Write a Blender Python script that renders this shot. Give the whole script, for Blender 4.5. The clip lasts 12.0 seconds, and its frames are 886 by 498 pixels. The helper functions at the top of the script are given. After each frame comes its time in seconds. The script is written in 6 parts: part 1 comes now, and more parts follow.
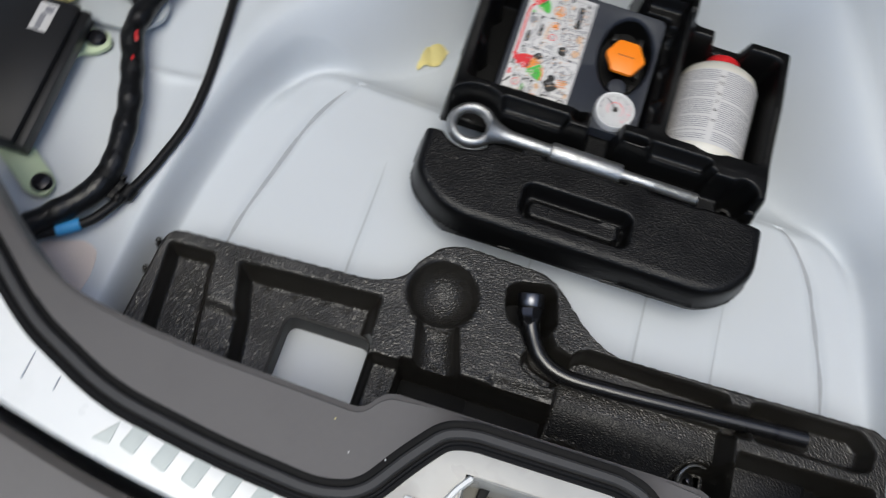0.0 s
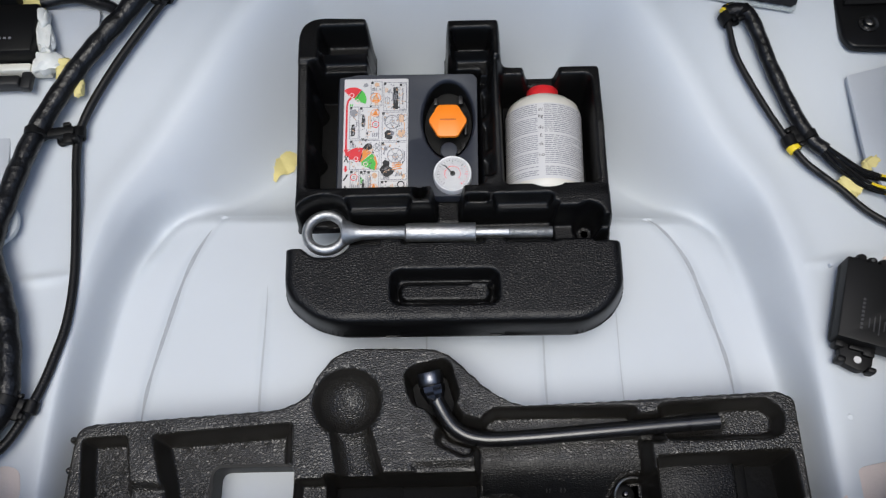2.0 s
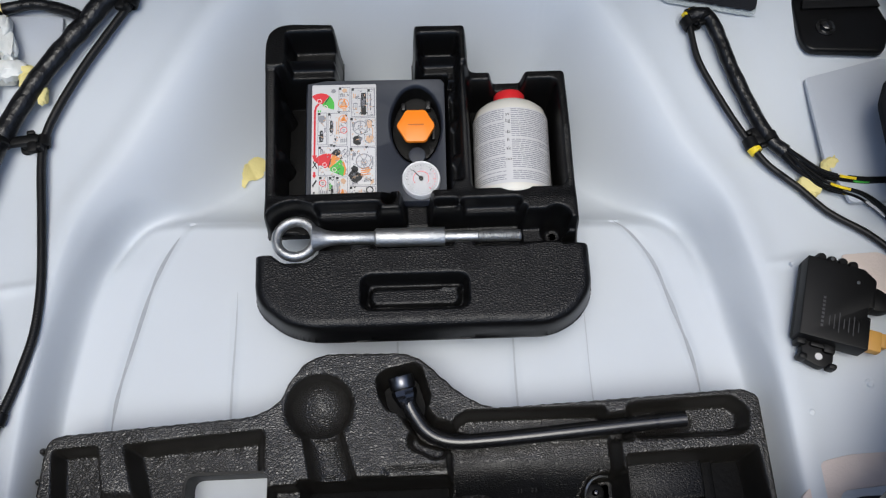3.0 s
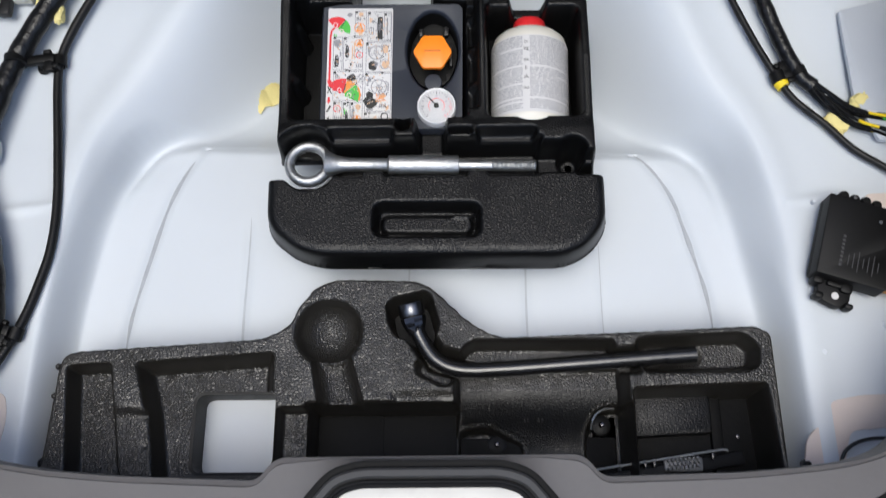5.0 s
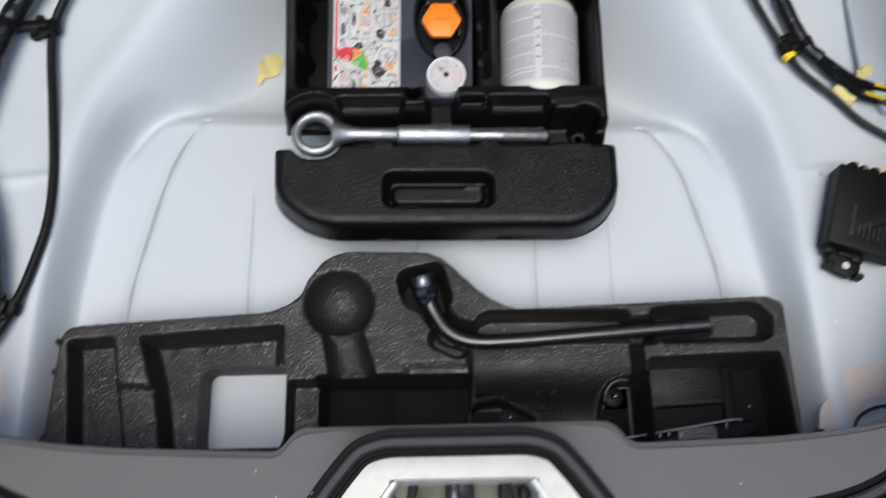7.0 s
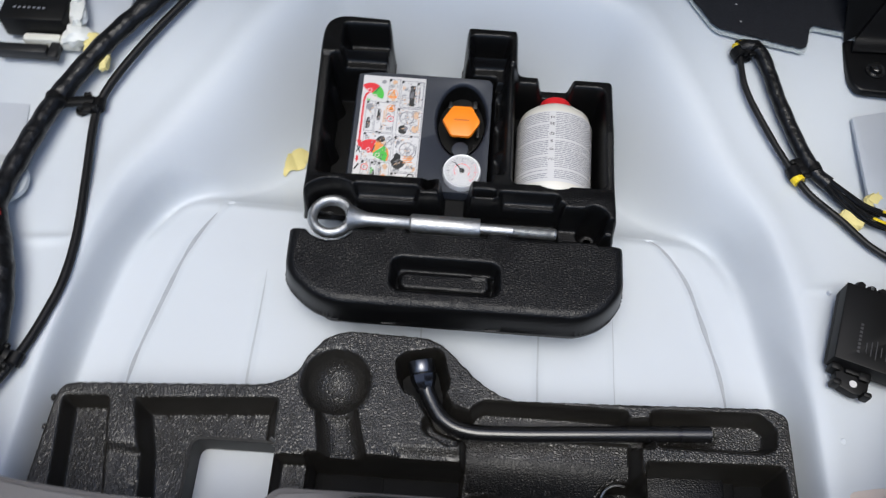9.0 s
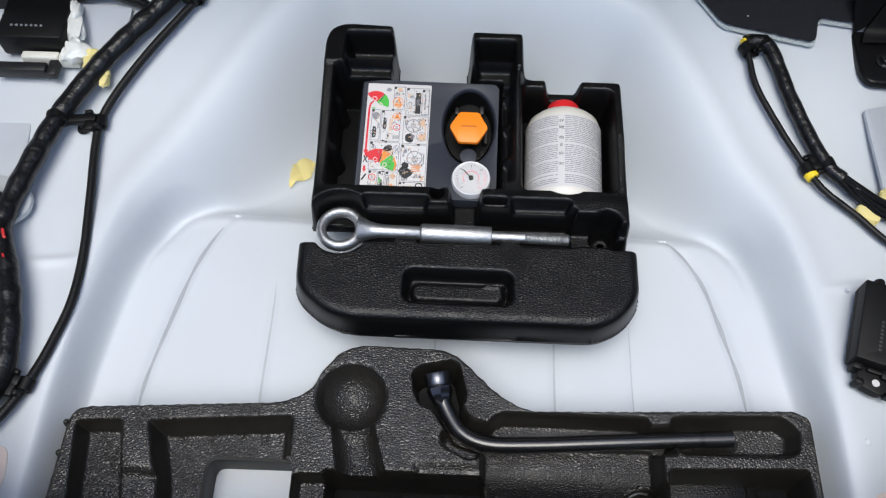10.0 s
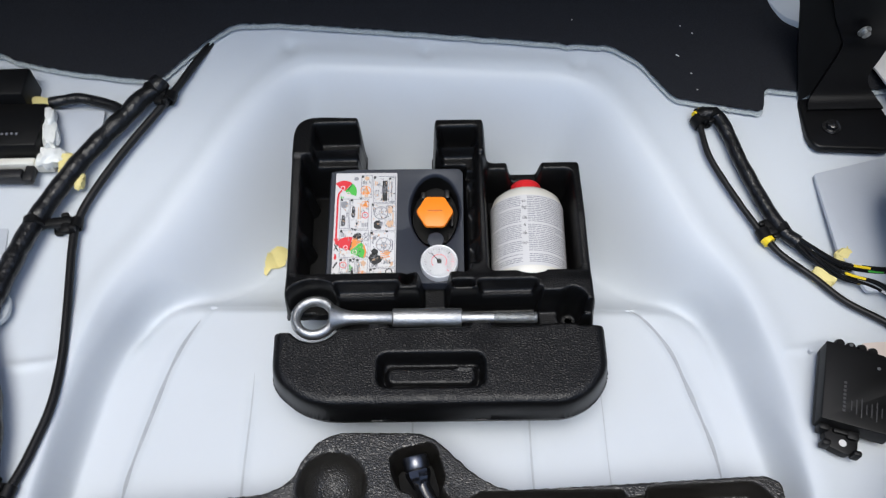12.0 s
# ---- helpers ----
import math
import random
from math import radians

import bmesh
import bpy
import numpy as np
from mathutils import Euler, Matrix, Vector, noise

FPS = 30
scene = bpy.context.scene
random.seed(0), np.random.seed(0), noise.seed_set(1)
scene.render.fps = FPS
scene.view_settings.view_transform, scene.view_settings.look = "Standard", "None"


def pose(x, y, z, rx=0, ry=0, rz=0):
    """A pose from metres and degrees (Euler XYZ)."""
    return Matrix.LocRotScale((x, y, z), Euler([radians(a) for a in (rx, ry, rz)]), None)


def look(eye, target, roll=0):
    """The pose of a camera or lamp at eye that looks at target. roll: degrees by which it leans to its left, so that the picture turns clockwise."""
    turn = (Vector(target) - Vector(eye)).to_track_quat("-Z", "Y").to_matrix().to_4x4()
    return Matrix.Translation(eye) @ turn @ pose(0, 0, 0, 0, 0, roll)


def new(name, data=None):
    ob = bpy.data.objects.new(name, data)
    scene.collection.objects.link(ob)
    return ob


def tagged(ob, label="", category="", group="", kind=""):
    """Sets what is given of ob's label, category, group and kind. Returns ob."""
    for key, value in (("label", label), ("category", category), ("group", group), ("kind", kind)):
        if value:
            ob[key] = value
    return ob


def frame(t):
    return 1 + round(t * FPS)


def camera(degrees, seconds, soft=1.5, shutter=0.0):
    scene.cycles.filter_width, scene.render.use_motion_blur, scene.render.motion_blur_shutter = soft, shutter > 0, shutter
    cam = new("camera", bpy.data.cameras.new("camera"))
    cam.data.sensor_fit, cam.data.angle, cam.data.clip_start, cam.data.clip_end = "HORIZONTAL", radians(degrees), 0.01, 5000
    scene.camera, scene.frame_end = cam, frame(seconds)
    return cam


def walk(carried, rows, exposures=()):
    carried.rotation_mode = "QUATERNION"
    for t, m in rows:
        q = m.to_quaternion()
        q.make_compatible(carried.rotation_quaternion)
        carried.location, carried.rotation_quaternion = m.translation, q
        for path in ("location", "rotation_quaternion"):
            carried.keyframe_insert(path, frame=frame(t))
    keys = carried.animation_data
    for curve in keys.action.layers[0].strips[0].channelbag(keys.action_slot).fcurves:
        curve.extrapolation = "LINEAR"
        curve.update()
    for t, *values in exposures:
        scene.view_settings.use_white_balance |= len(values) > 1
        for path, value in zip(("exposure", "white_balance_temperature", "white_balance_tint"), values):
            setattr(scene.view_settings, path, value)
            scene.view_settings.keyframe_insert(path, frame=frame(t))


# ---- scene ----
cam = camera(55.5, 12.0, 1.2, 0.5)
PATH = [
    (0, (-0.12, -0.455, 0.867), (-0.158, 0.329, -0.972), 15.0),
    (0.5, (-0.083, -0.424, 0.896), (-0.076, 0.37, -0.94), 5.9),
    (1, (-0.016, -0.386, 0.905), (-0.101, 0.302, -0.971), -7.3),
    (1.5, (0.004, -0.369, 0.919), (-0.073, 0.4, -0.925), -6.4),
    (2, (0.007, -0.356, 0.953), (-0.027, 0.426, -0.888), -3.7),
    (2.5, (0.016, -0.353, 0.959), (0.018, 0.434, -0.88), -2.1),
    (2.7, (0.006, -0.351, 0.961), (0.047, 0.424, -0.882), 0.4),
    (4.3, (0.025, -0.368, 0.965), (-0.01, 0.422, -0.872), -2.6),
    (4.5, (0.026, -0.365, 0.96), (-0.02, 0.394, -0.89), -3.5),
    (5, (0.027, -0.368, 0.949), (-0.008, 0.288, -0.94), -3.6),
    (5.5, (0.027, -0.365, 0.948), (0.048, 0.21, -0.968), 1.2),
    (6, (0.008, -0.348, 0.966), (0.2, 0.241, -0.935), 16.2),
    (6.5, (0.011, -0.344, 0.965), (0.216, 0.305, -0.916), 15.6),
    (7, (-0.029, -0.385, 0.927), (0.022, 0.251, -0.968), 3.5),
    (7.2, (-0.033, -0.41, 0.92), (-0.012, 0.217, -0.979), 1.8),
    (8.8, (-0.017, -0.471, 0.897), (-0.034, 0.469, -0.868), 4.6),
    (9, (0.0, -0.459, 0.907), (-0.026, 0.509, -0.843), 2.3),
    (9.5, (-0.001, -0.446, 0.892), (-0.003, 0.511, -0.864), 1.5),
    (10, (-0.014, -0.436, 0.904), (-0.041, 0.518, -0.854), 0.4),
    (10.5, (-0.007, -0.434, 0.913), (-0.041, 0.556, -0.825), -0.1),
    (11, (-0.006, -0.431, 0.93), (0.001, 0.574, -0.799), 2.5),
    (11.5, (0.003, -0.423, 0.941), (0.024, 0.604, -0.775), 1.9),
    (12, (0.008, -0.421, 0.945), (0.009, 0.647, -0.746), -1.2),
]
walk(cam, [(t, look(eye, target, roll)) for t, eye, target, roll in PATH],
     exposures=[(0.0, -0.24, 6650, 8), (1.0, -0.17, 6550, 10), (2.7, -0.16, 6450, 10), (4.5, 0.05, 6500, 10), (6.5, 0.08, 6550, 10), (7.2, -0.12, 6600, 10), (8.8, -0.02, 6450, 10), (9.3, 0.07, 6450, 10), (12.0, 0.06, 6400, 10)])

# ---- light ----
world = bpy.data.worlds.new("sky")
scene.world = world
world.use_nodes = True
wn = world.node_tree.nodes
sky = wn.new("ShaderNodeTexSky")
sky.sky_type = 'NISHITA'
sky.sun_disc = False
sky.sun_elevation = radians(80)
sky.sun_rotation = radians(183)
sky.air_density, sky.dust_density = 1.0, 2.0
world.node_tree.links.new(sky.outputs[0], wn["Background"].inputs[0])
wn["Background"].inputs[1].default_value = 0.225
sun = new("sun", bpy.data.lights.new("sun", 'SUN'))
sun.data.energy, sun.data.angle, sun.data.color = 2.35, radians(36), (0.95, 0.95, 0.885)
sun.matrix_world = look((-0.10, -0.60, 1.8), (0, 0, 0))


# ---- materials ----
def mat(name, color, rough=0.5, metal=0.0, spec=0.5, coat=0.0, vary=0.06, grain=40.0, bump=0.0, bump_scale=200.0,
        cells=False, trans=0.0, blotch=None, blotch_scale=6.0, rough_vary=0.08):
    """A surface with variation at two scales and, if wanted, a fine relief."""
    m = bpy.data.materials.new(name)
    m.use_nodes = True
    t = m.node_tree
    b = t.nodes["Principled BSDF"]
    L = t.links.new
    co = t.nodes.new("ShaderNodeTexCoord")
    n1, n2 = t.nodes.new("ShaderNodeTexNoise"), t.nodes.new("ShaderNodeTexNoise")
    for n, s in ((n1, grain), (n2, blotch_scale)):
        n.inputs["Scale"].default_value = s
        n.inputs["Detail"].default_value = 5
        L(co.outputs["Object"], n.inputs["Vector"])
    mix = t.nodes.new("ShaderNodeMix")
    mix.data_type = 'RGBA'
    mix.inputs[6].default_value = (*[c * (1 - vary) for c in color], 1)
    mix.inputs[7].default_value = (*[min(1, c * (1 + vary)) for c in color], 1)
    L(n1.outputs["Fac"], mix.inputs[0])
    out = mix.outputs[2]
    if blotch:
        ramp = t.nodes.new("ShaderNodeMapRange")
        ramp.inputs[1].default_value, ramp.inputs[2].default_value = 0.52, 0.72
        L(n2.outputs["Fac"], ramp.inputs[0])
        m2 = t.nodes.new("ShaderNodeMix")
        m2.data_type = 'RGBA'
        L(ramp.outputs[0], m2.inputs[0])
        L(out, m2.inputs[6])
        m2.inputs[7].default_value = (*blotch, 1)
        out = m2.outputs[2]
    L(out, b.inputs["Base Color"])
    r = t.nodes.new("ShaderNodeMapRange")
    r.inputs[3].default_value, r.inputs[4].default_value = max(0.02, rough - rough_vary), min(1, rough + rough_vary)
    L(n2.outputs["Fac"], r.inputs[0])
    L(r.outputs[0], b.inputs["Roughness"])
    b.inputs["Metallic"].default_value = metal
    b.inputs["Specular IOR Level"].default_value = spec
    b.inputs["Coat Weight"].default_value = coat
    b.inputs["Coat Roughness"].default_value = 0.25
    b.inputs["Transmission Weight"].default_value = trans
    if bump:
        bp = t.nodes.new("ShaderNodeBump")
        bp.inputs["Strength"].default_value = min(1.0, bump)
        bp.inputs["Distance"].default_value = 0.001 * max(1.0, bump)
        if cells:
            v = t.nodes.new("ShaderNodeTexVoronoi")
            v.feature = 'DISTANCE_TO_EDGE'
            v.inputs["Scale"].default_value = bump_scale
            dis = t.nodes.new("ShaderNodeTexNoise")
            dis.inputs["Scale"].default_value = bump_scale * 0.3
            L(co.outputs["Object"], dis.inputs["Vector"])
            add = t.nodes.new("ShaderNodeVectorMath")
            add.operation = 'MULTIPLY_ADD'
            add.inputs[1].default_value = (0.45 / bump_scale,) * 3
            L(dis.outputs["Color"], add.inputs[0])
            L(co.outputs["Object"], add.inputs[2])
            squash = t.nodes.new("ShaderNodeVectorMath")
            squash.operation = 'MULTIPLY'
            squash.inputs[1].default_value = (0.9, 1.25, 1.0)
            L(add.outputs[0], squash.inputs[0])
            L(squash.outputs[0], v.inputs["Vector"])
            cr = t.nodes.new("ShaderNodeMapRange")
            cr.inputs[1].default_value, cr.inputs[2].default_value = 0.0, 0.30
            cr.interpolation_type = 'SMOOTHSTEP'
            L(v.outputs["Distance"], cr.inputs[0])
            # the pebbles stand out more here and less there
            sm = t.nodes.new("ShaderNodeMath")
            sm.operation = 'MULTIPLY'
            L(cr.outputs[0], sm.inputs[0])
            L(n2.outputs["Fac"], sm.inputs[1])
            L(sm.outputs[0], bp.inputs["Height"])
            # the grain is pressed into the flat faces and fades on the walls
            ge, sep, st = t.nodes.new("ShaderNodeNewGeometry"), t.nodes.new("ShaderNodeSeparateXYZ"), t.nodes.new("ShaderNodeMapRange")
            L(ge.outputs["True Normal"], sep.inputs[0])
            L(sep.outputs[2], st.inputs[0])
            st.inputs[1].default_value, st.inputs[2].default_value = 0.35, 0.9
            st.inputs[3].default_value, st.inputs[4].default_value = 0.05, min(1.0, bump)
            L(st.outputs[0], bp.inputs["Strength"])
        else:
            n3 = t.nodes.new("ShaderNodeTexNoise")
            n3.inputs["Scale"].default_value = bump_scale
            n3.inputs["Detail"].default_value = 4
            L(co.outputs["Object"], n3.inputs["Vector"])
            L(n3.outputs["Fac"], bp.inputs["Height"])
        L(bp.outputs[0], b.inputs["Normal"])
    return m


PAINT = mat("white_paint", (0.555, 0.592, 0.630), 0.48, coat=0.12, vary=0.015, grain=9, bump=0.05, bump_scale=50, blotch=(0.53, 0.565, 0.605), blotch_scale=4)
EDGEPAINT = mat("bright_white_paint", (0.70, 0.70, 0.675), 0.30, coat=0.3, vary=0.03, grain=30, blotch=(0.62, 0.62, 0.595), blotch_scale=14)
# grey for the painted shade of floor grooves, and for scratches and chips
SHADESCRATCH = mat("grey_groove_shade_and_scratch", (0.35, 0.37, 0.395), 0.8, vary=0.2, grain=60, blotch=(0.43, 0.455, 0.485), blotch_scale=18)
WORN = mat("worn_grey_paint", (0.34, 0.34, 0.32), 0.5, vary=0.25, grain=40, blotch=(0.55, 0.55, 0.52), blotch_scale=18, bump=0.4, bump_scale=200)
SATIN = mat("satin_white_paint", (0.37, 0.362, 0.335), 0.30, vary=0.14, grain=24, coat=0.5, blotch=(0.29, 0.28, 0.255), blotch_scale=26)
CAVITY = mat("greasy_greige_metal", (0.17, 0.165, 0.145), 0.75, spec=0.12, vary=0.25, grain=40, blotch=(0.12, 0.115, 0.095), blotch_scale=24)
# lighter grey for the painted shade of the shallow ribs
FAINT = mat("faint_groove_shade", (0.42, 0.447, 0.476), 0.6, vary=0.12, grain=60, blotch=(0.48, 0.51, 0.545), blotch_scale=14)
FOAM = mat("black_particle_foam", (0.0145, 0.0133, 0.0114), 0.32, vary=0.15, grain=70, bump=0.85, bump_scale=285, cells=True, spec=0.60, rough_vary=0.08, blotch_scale=22)
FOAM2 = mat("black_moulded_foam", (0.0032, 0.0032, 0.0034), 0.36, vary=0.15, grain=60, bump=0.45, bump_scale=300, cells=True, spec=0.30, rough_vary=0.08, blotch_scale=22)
POCKET = mat("smooth_shade_black_foam", (0.0025, 0.0025, 0.0026), 0.62, vary=0.35, grain=90, bump=0.5, bump_scale=160, spec=0.16)
BLACK = mat("deep_black_plastic", (0.003, 0.003, 0.0032), 0.5, vary=0.2, spec=0.25)
SLOT = mat("grey_green_lacquer", (0.46, 0.49, 0.46), 0.45, vary=0.05)
HEADMETAL = mat("reflection_bright_steel", (0.17, 0.175, 0.19), 0.32, metal=1.0, vary=0.3, grain=140)
POLISH = mat("polished_black_steel", (0.06, 0.06, 0.066), 0.14, metal=0.9, vary=0.15, grain=90)
PLASTIC = mat("black_plastic", (0.009, 0.009, 0.010), 0.44, vary=0.15, bump=0.25, bump_scale=900)
BRACKET = mat("black_satin_steel", (0.0045, 0.0045, 0.005), 0.36, spec=0.26, vary=0.2, grain=60, bump=0.12, bump_scale=240)
GLOSS = mat("black_gloss_plastic", (0.010, 0.010, 0.012), 0.22, vary=0.1)
GREYPL = mat("anthracite_plastic", (0.019, 0.023, 0.033), 0.5, vary=0.08, grain=200, bump=0.3, bump_scale=1600)
SILLPL = mat("grey_sill_plastic", (0.109, 0.101, 0.096), 0.52, vary=0.06, grain=160, bump=0.18, bump_scale=1400, blotch=(0.117, 0.109, 0.103), blotch_scale=9)
SEALGREY = mat("grey_rubber", (0.045, 0.044, 0.044), 0.6, spec=0.25, vary=0.12, bump=0.25, bump_scale=600)
RUBBER = mat("black_rubber", (0.006, 0.006, 0.0065), 0.62, spec=0.14, vary=0.2, bump=0.3, bump_scale=500)
STEEL = mat("zinc_steel", (0.50, 0.505, 0.50), 0.46, metal=1.0, vary=0.22, grain=160, bump=0.5, bump_scale=420, rough_vary=0.16, blotch=(0.36, 0.36, 0.355), blotch_scale=60)
DARKSTEEL = mat("black_lacquered_steel", (0.007, 0.007, 0.0075), 0.25, vary=0.2, coat=0.4, spec=0.6, bump=0.1, bump_scale=200)
ORANGE = mat("orange_plastic", (0.95, 0.24, 0.01), 0.42, vary=0.04)
RED = mat("red_plastic", (0.62, 0.02, 0.025), 0.4, vary=0.05)
BOTTLE = mat("white_bottle_plastic", (0.66, 0.63, 0.56), 0.4, vary=0.03, blotch=(0.66, 0.62, 0.53), blotch_scale=12)
PAPER = mat("white_label", (0.585, 0.572, 0.562), 0.5, vary=0.02)
INKGREY = mat("grey_print", (0.22, 0.22, 0.24), 0.6, vary=0.1)
INKMID = mat("pale_grey_print", (0.26, 0.26, 0.275), 0.6, vary=0.1)
INKFAINT = mat("faint_grey_print", (0.036, 0.036, 0.038), 0.6)
INKBLACK = mat("black_print", (0.02, 0.02, 0.02), 0.6)
INKRED = mat("red_print", (0.65, 0.02, 0.03), 0.5)
INKGREEN = mat("green_print", (0.06, 0.42, 0.05), 0.5)
INKORANGE = mat("orange_print", (0.75, 0.25, 0.04), 0.5)
PALE_INK = mat("pale_print", (0.75, 0.55, 0.55), 0.5)
INKTAN = mat("tan_print", (0.62, 0.40, 0.25), 0.6, vary=0.1)
FELT = mat("black_felt", (0.017, 0.0178, 0.021), 0.95, vary=0.5, grain=500, bump=0.9, bump_scale=900, spec=0.1)
FUZZ = mat("grey_felt_edge", (0.36, 0.40, 0.415), 0.95, vary=0.5, grain=300, bump=1.0, bump_scale=700, spec=0.1)
TAPE = mat("black_cloth_tape", (0.0055, 0.0055, 0.006), 0.31, vary=0.3, grain=220, bump=1.8, bump_scale=110, spec=0.40, blotch=(0.010, 0.010, 0.011), blotch_scale=75)
CABLE = mat("black_conduit", (0.0050, 0.0050, 0.0054), 0.48, vary=0.2, grain=90, spec=0.32, bump=0.2, bump_scale=300)
YELLOW = mat("yellow_tape", (0.85, 0.62, 0.02), 0.5, vary=0.08)
PALEYEL = mat("pale_yellow_foam", (0.72, 0.62, 0.26), 0.8, vary=0.15, bump=0.5, bump_scale=300)
BLUE = mat("blue_tape", (0.05, 0.35, 0.72), 0.5, vary=0.08)
GREENPL = mat("translucent_pale_green_plastic", (0.50, 0.60, 0.40), 0.45, vary=0.05)
# pale metal for the drawn pocket glint and for the module's rivets
GLINTRIVET = mat("pale_glint_and_rivet_metal", (0.30, 0.30, 0.29), 0.30, metal=0.9, vary=0.2)
MILKY = mat("milky_plastic_sheet", (0.43, 0.46, 0.475), 0.3, vary=0.05, bump=0.2, bump_scale=90)
PEACH = mat("beige_seam_sealer", (0.64, 0.55, 0.50), 0.6, vary=0.05, grain=60, bump=0.4, bump_scale=300)
PADGREY = mat("grey_damping_sheet", (0.46, 0.49, 0.535), 0.5, vary=0.05, grain=20, bump=0.15, bump_scale=300)
CONNECT = mat("ochre_connector_plastic", (0.56, 0.30, 0.07), 0.5, vary=0.06)
TORN = mat("torn_white_wrap", (0.74, 0.75, 0.72), 0.45, vary=0.1, grain=90, bump=0.9, bump_scale=160)
CREAM = mat("cream_plastic", (0.70, 0.69, 0.62), 0.5, vary=0.08)
ASPHALT = mat("asphalt", (0.05, 0.05, 0.052), 0.9, vary=0.4, grain=90, bump=0.8, bump_scale=120)
TRIM = mat("dark_trim_cloth", (0.018, 0.018, 0.019), 0.9, vary=0.35, grain=120, bump=0.8, bump_scale=350, spec=0.2, blotch=(0.024, 0.024, 0.025), blotch_scale=20)


# ---- building helpers ----
def finish(me, material, smooth=True):
    me.materials.append(material)
    if smooth:
        me.shade_smooth()
        me.set_sharp_from_angle(angle=radians(38))
    me.update()
    return me


def thing(name, label, category, at=None, group="", kind=""):
    """An empty at a thing's base."""
    ob = new(name)
    ob.empty_display_size = 0.02
    ob.matrix_world = at or Matrix()
    return tagged(ob, label, category, group, kind)


def part(name, bm, material, parent=None, label="", m=None, smooth=True):
    """One mesh object from a bmesh or a mesh, under a thing or a part."""
    if isinstance(bm, bmesh.types.BMesh):
        me = bpy.data.meshes.new(name)
        bm.to_mesh(me)
        bm.free()
    else:
        me = bm
    finish(me, material, smooth)
    ob = new(name, me)
    if parent is not None:
        ob.parent = parent
    if m is not None:
        ob.matrix_basis = m
    if label:
        ob["label"] = label
    return ob


def single(name, bm, material, label, category, group="", kind="", m=None):
    """A thing of one mesh."""
    return tagged(part(name, bm, material, None, "", m), label, category, group, kind)


def mesh(verts, faces, name="mesh"):
    me = bpy.data.meshes.new(name)
    me.from_pydata([tuple(map(float, v)) for v in verts], [], [tuple(map(int, f)) for f in faces])
    me.update()
    return me


def box(sx, sy, sz, bevel=0.002, c=(0, 0, 0), seg=2, rot=None):
    bm = bmesh.new()
    bmesh.ops.create_cube(bm, size=1)
    bmesh.ops.scale(bm, vec=(sx, sy, sz), verts=bm.verts)
    if bevel:
        bmesh.ops.bevel(bm, geom=bm.edges[:], offset=bevel, segments=seg, affect='EDGES', profile=0.5)
    if rot is not None:
        bmesh.ops.transform(bm, matrix=rot, verts=bm.verts)
    bmesh.ops.translate(bm, vec=c, verts=bm.verts)
    return bm


def join(*bms):
    """Several shapes of one part in one bmesh."""
    out = bms[0]
    for b in bms[1:]:
        tmp = bpy.data.meshes.new("tmp")
        b.to_mesh(tmp)
        b.free()
        out.from_mesh(tmp)
        bpy.data.meshes.remove(tmp)
    return out


def prism(poly, z0, z1, bevel=0.0, seg=2, holes=False):
    """A polygon in plan, raised from z0 to z1."""
    bm = bmesh.new()
    lo = [bm.verts.new((x, y, z0)) for x, y in poly]
    hi = [bm.verts.new((x, y, z1)) for x, y in poly]
    n = len(poly)
    top = bm.faces.new(hi)
    bm.faces.new(lo[::-1])
    for i in range(n):
        bm.faces.new((lo[i], lo[(i + 1) % n], hi[(i + 1) % n], hi[i]))
    bmesh.ops.recalc_face_normals(bm, faces=bm.faces[:])
    if bevel:
        bmesh.ops.bevel(bm, geom=list(top.edges), offset=bevel, segments=seg, affect='EDGES', profile=0.5)
    return bm


def rounded(pts, r, n=5):
    """The corners of a polygon rounded off."""
    out = []
    k = len(pts)
    for i in range(k):
        p, a, b = Vector(pts[i]), Vector(pts[i - 1]), Vector(pts[(i + 1) % k])
        u, v = (a - p), (b - p)
        d = min(r, u.length * 0.45, v.length * 0.45)
        u, v = p + u.normalized() * d, p + v.normalized() * d
        for j in range(n + 1):
            s = j / n
            q = u * (1 - s) ** 2 + p * 2 * s * (1 - s) + v * s * s
            out.append((q.x, q.y))
    return out


def disc(r, n=32, c=(0, 0), sx=1.0, sy=1.0, a0=0.0, a1=360.0, inner=0.0):
    """A round or pie-shaped polygon."""
    full = abs(a1 - a0) >= 360
    angs = [radians(a0 + (a1 - a0) * i / (n if full else n - 1)) for i in range(n)]
    pts = [(c[0] + sx * r * math.cos(a), c[1] + sy * r * math.sin(a)) for a in angs]
    if not full:
        pts += [(c[0] + inner * math.cos(a), c[1] + inner * math.sin(a)) for a in reversed(angs)] if inner else [c]
    return pts


def lathe(profile, n=32, close=False):
    """(radius, height) turned round z."""
    verts, faces = [], []
    for r, z in profile:
        for i in range(n):
            a = 2 * math.pi * i / n
            verts.append((r * math.cos(a), r * math.sin(a), z))
    k = len(profile)
    for j in range(k if close else k - 1):
        for i in range(n):
            a, b = j * n + i, j * n + (i + 1) % n
            c, d = ((j + 1) % k) * n + (i + 1) % n, ((j + 1) % k) * n + i
            faces.append((a, b, c, d))
    if not close:
        faces.append(list(range(n))[::-1])
        faces.append([(k - 1) * n + i for i in range(n)])
    return mesh(verts, faces)


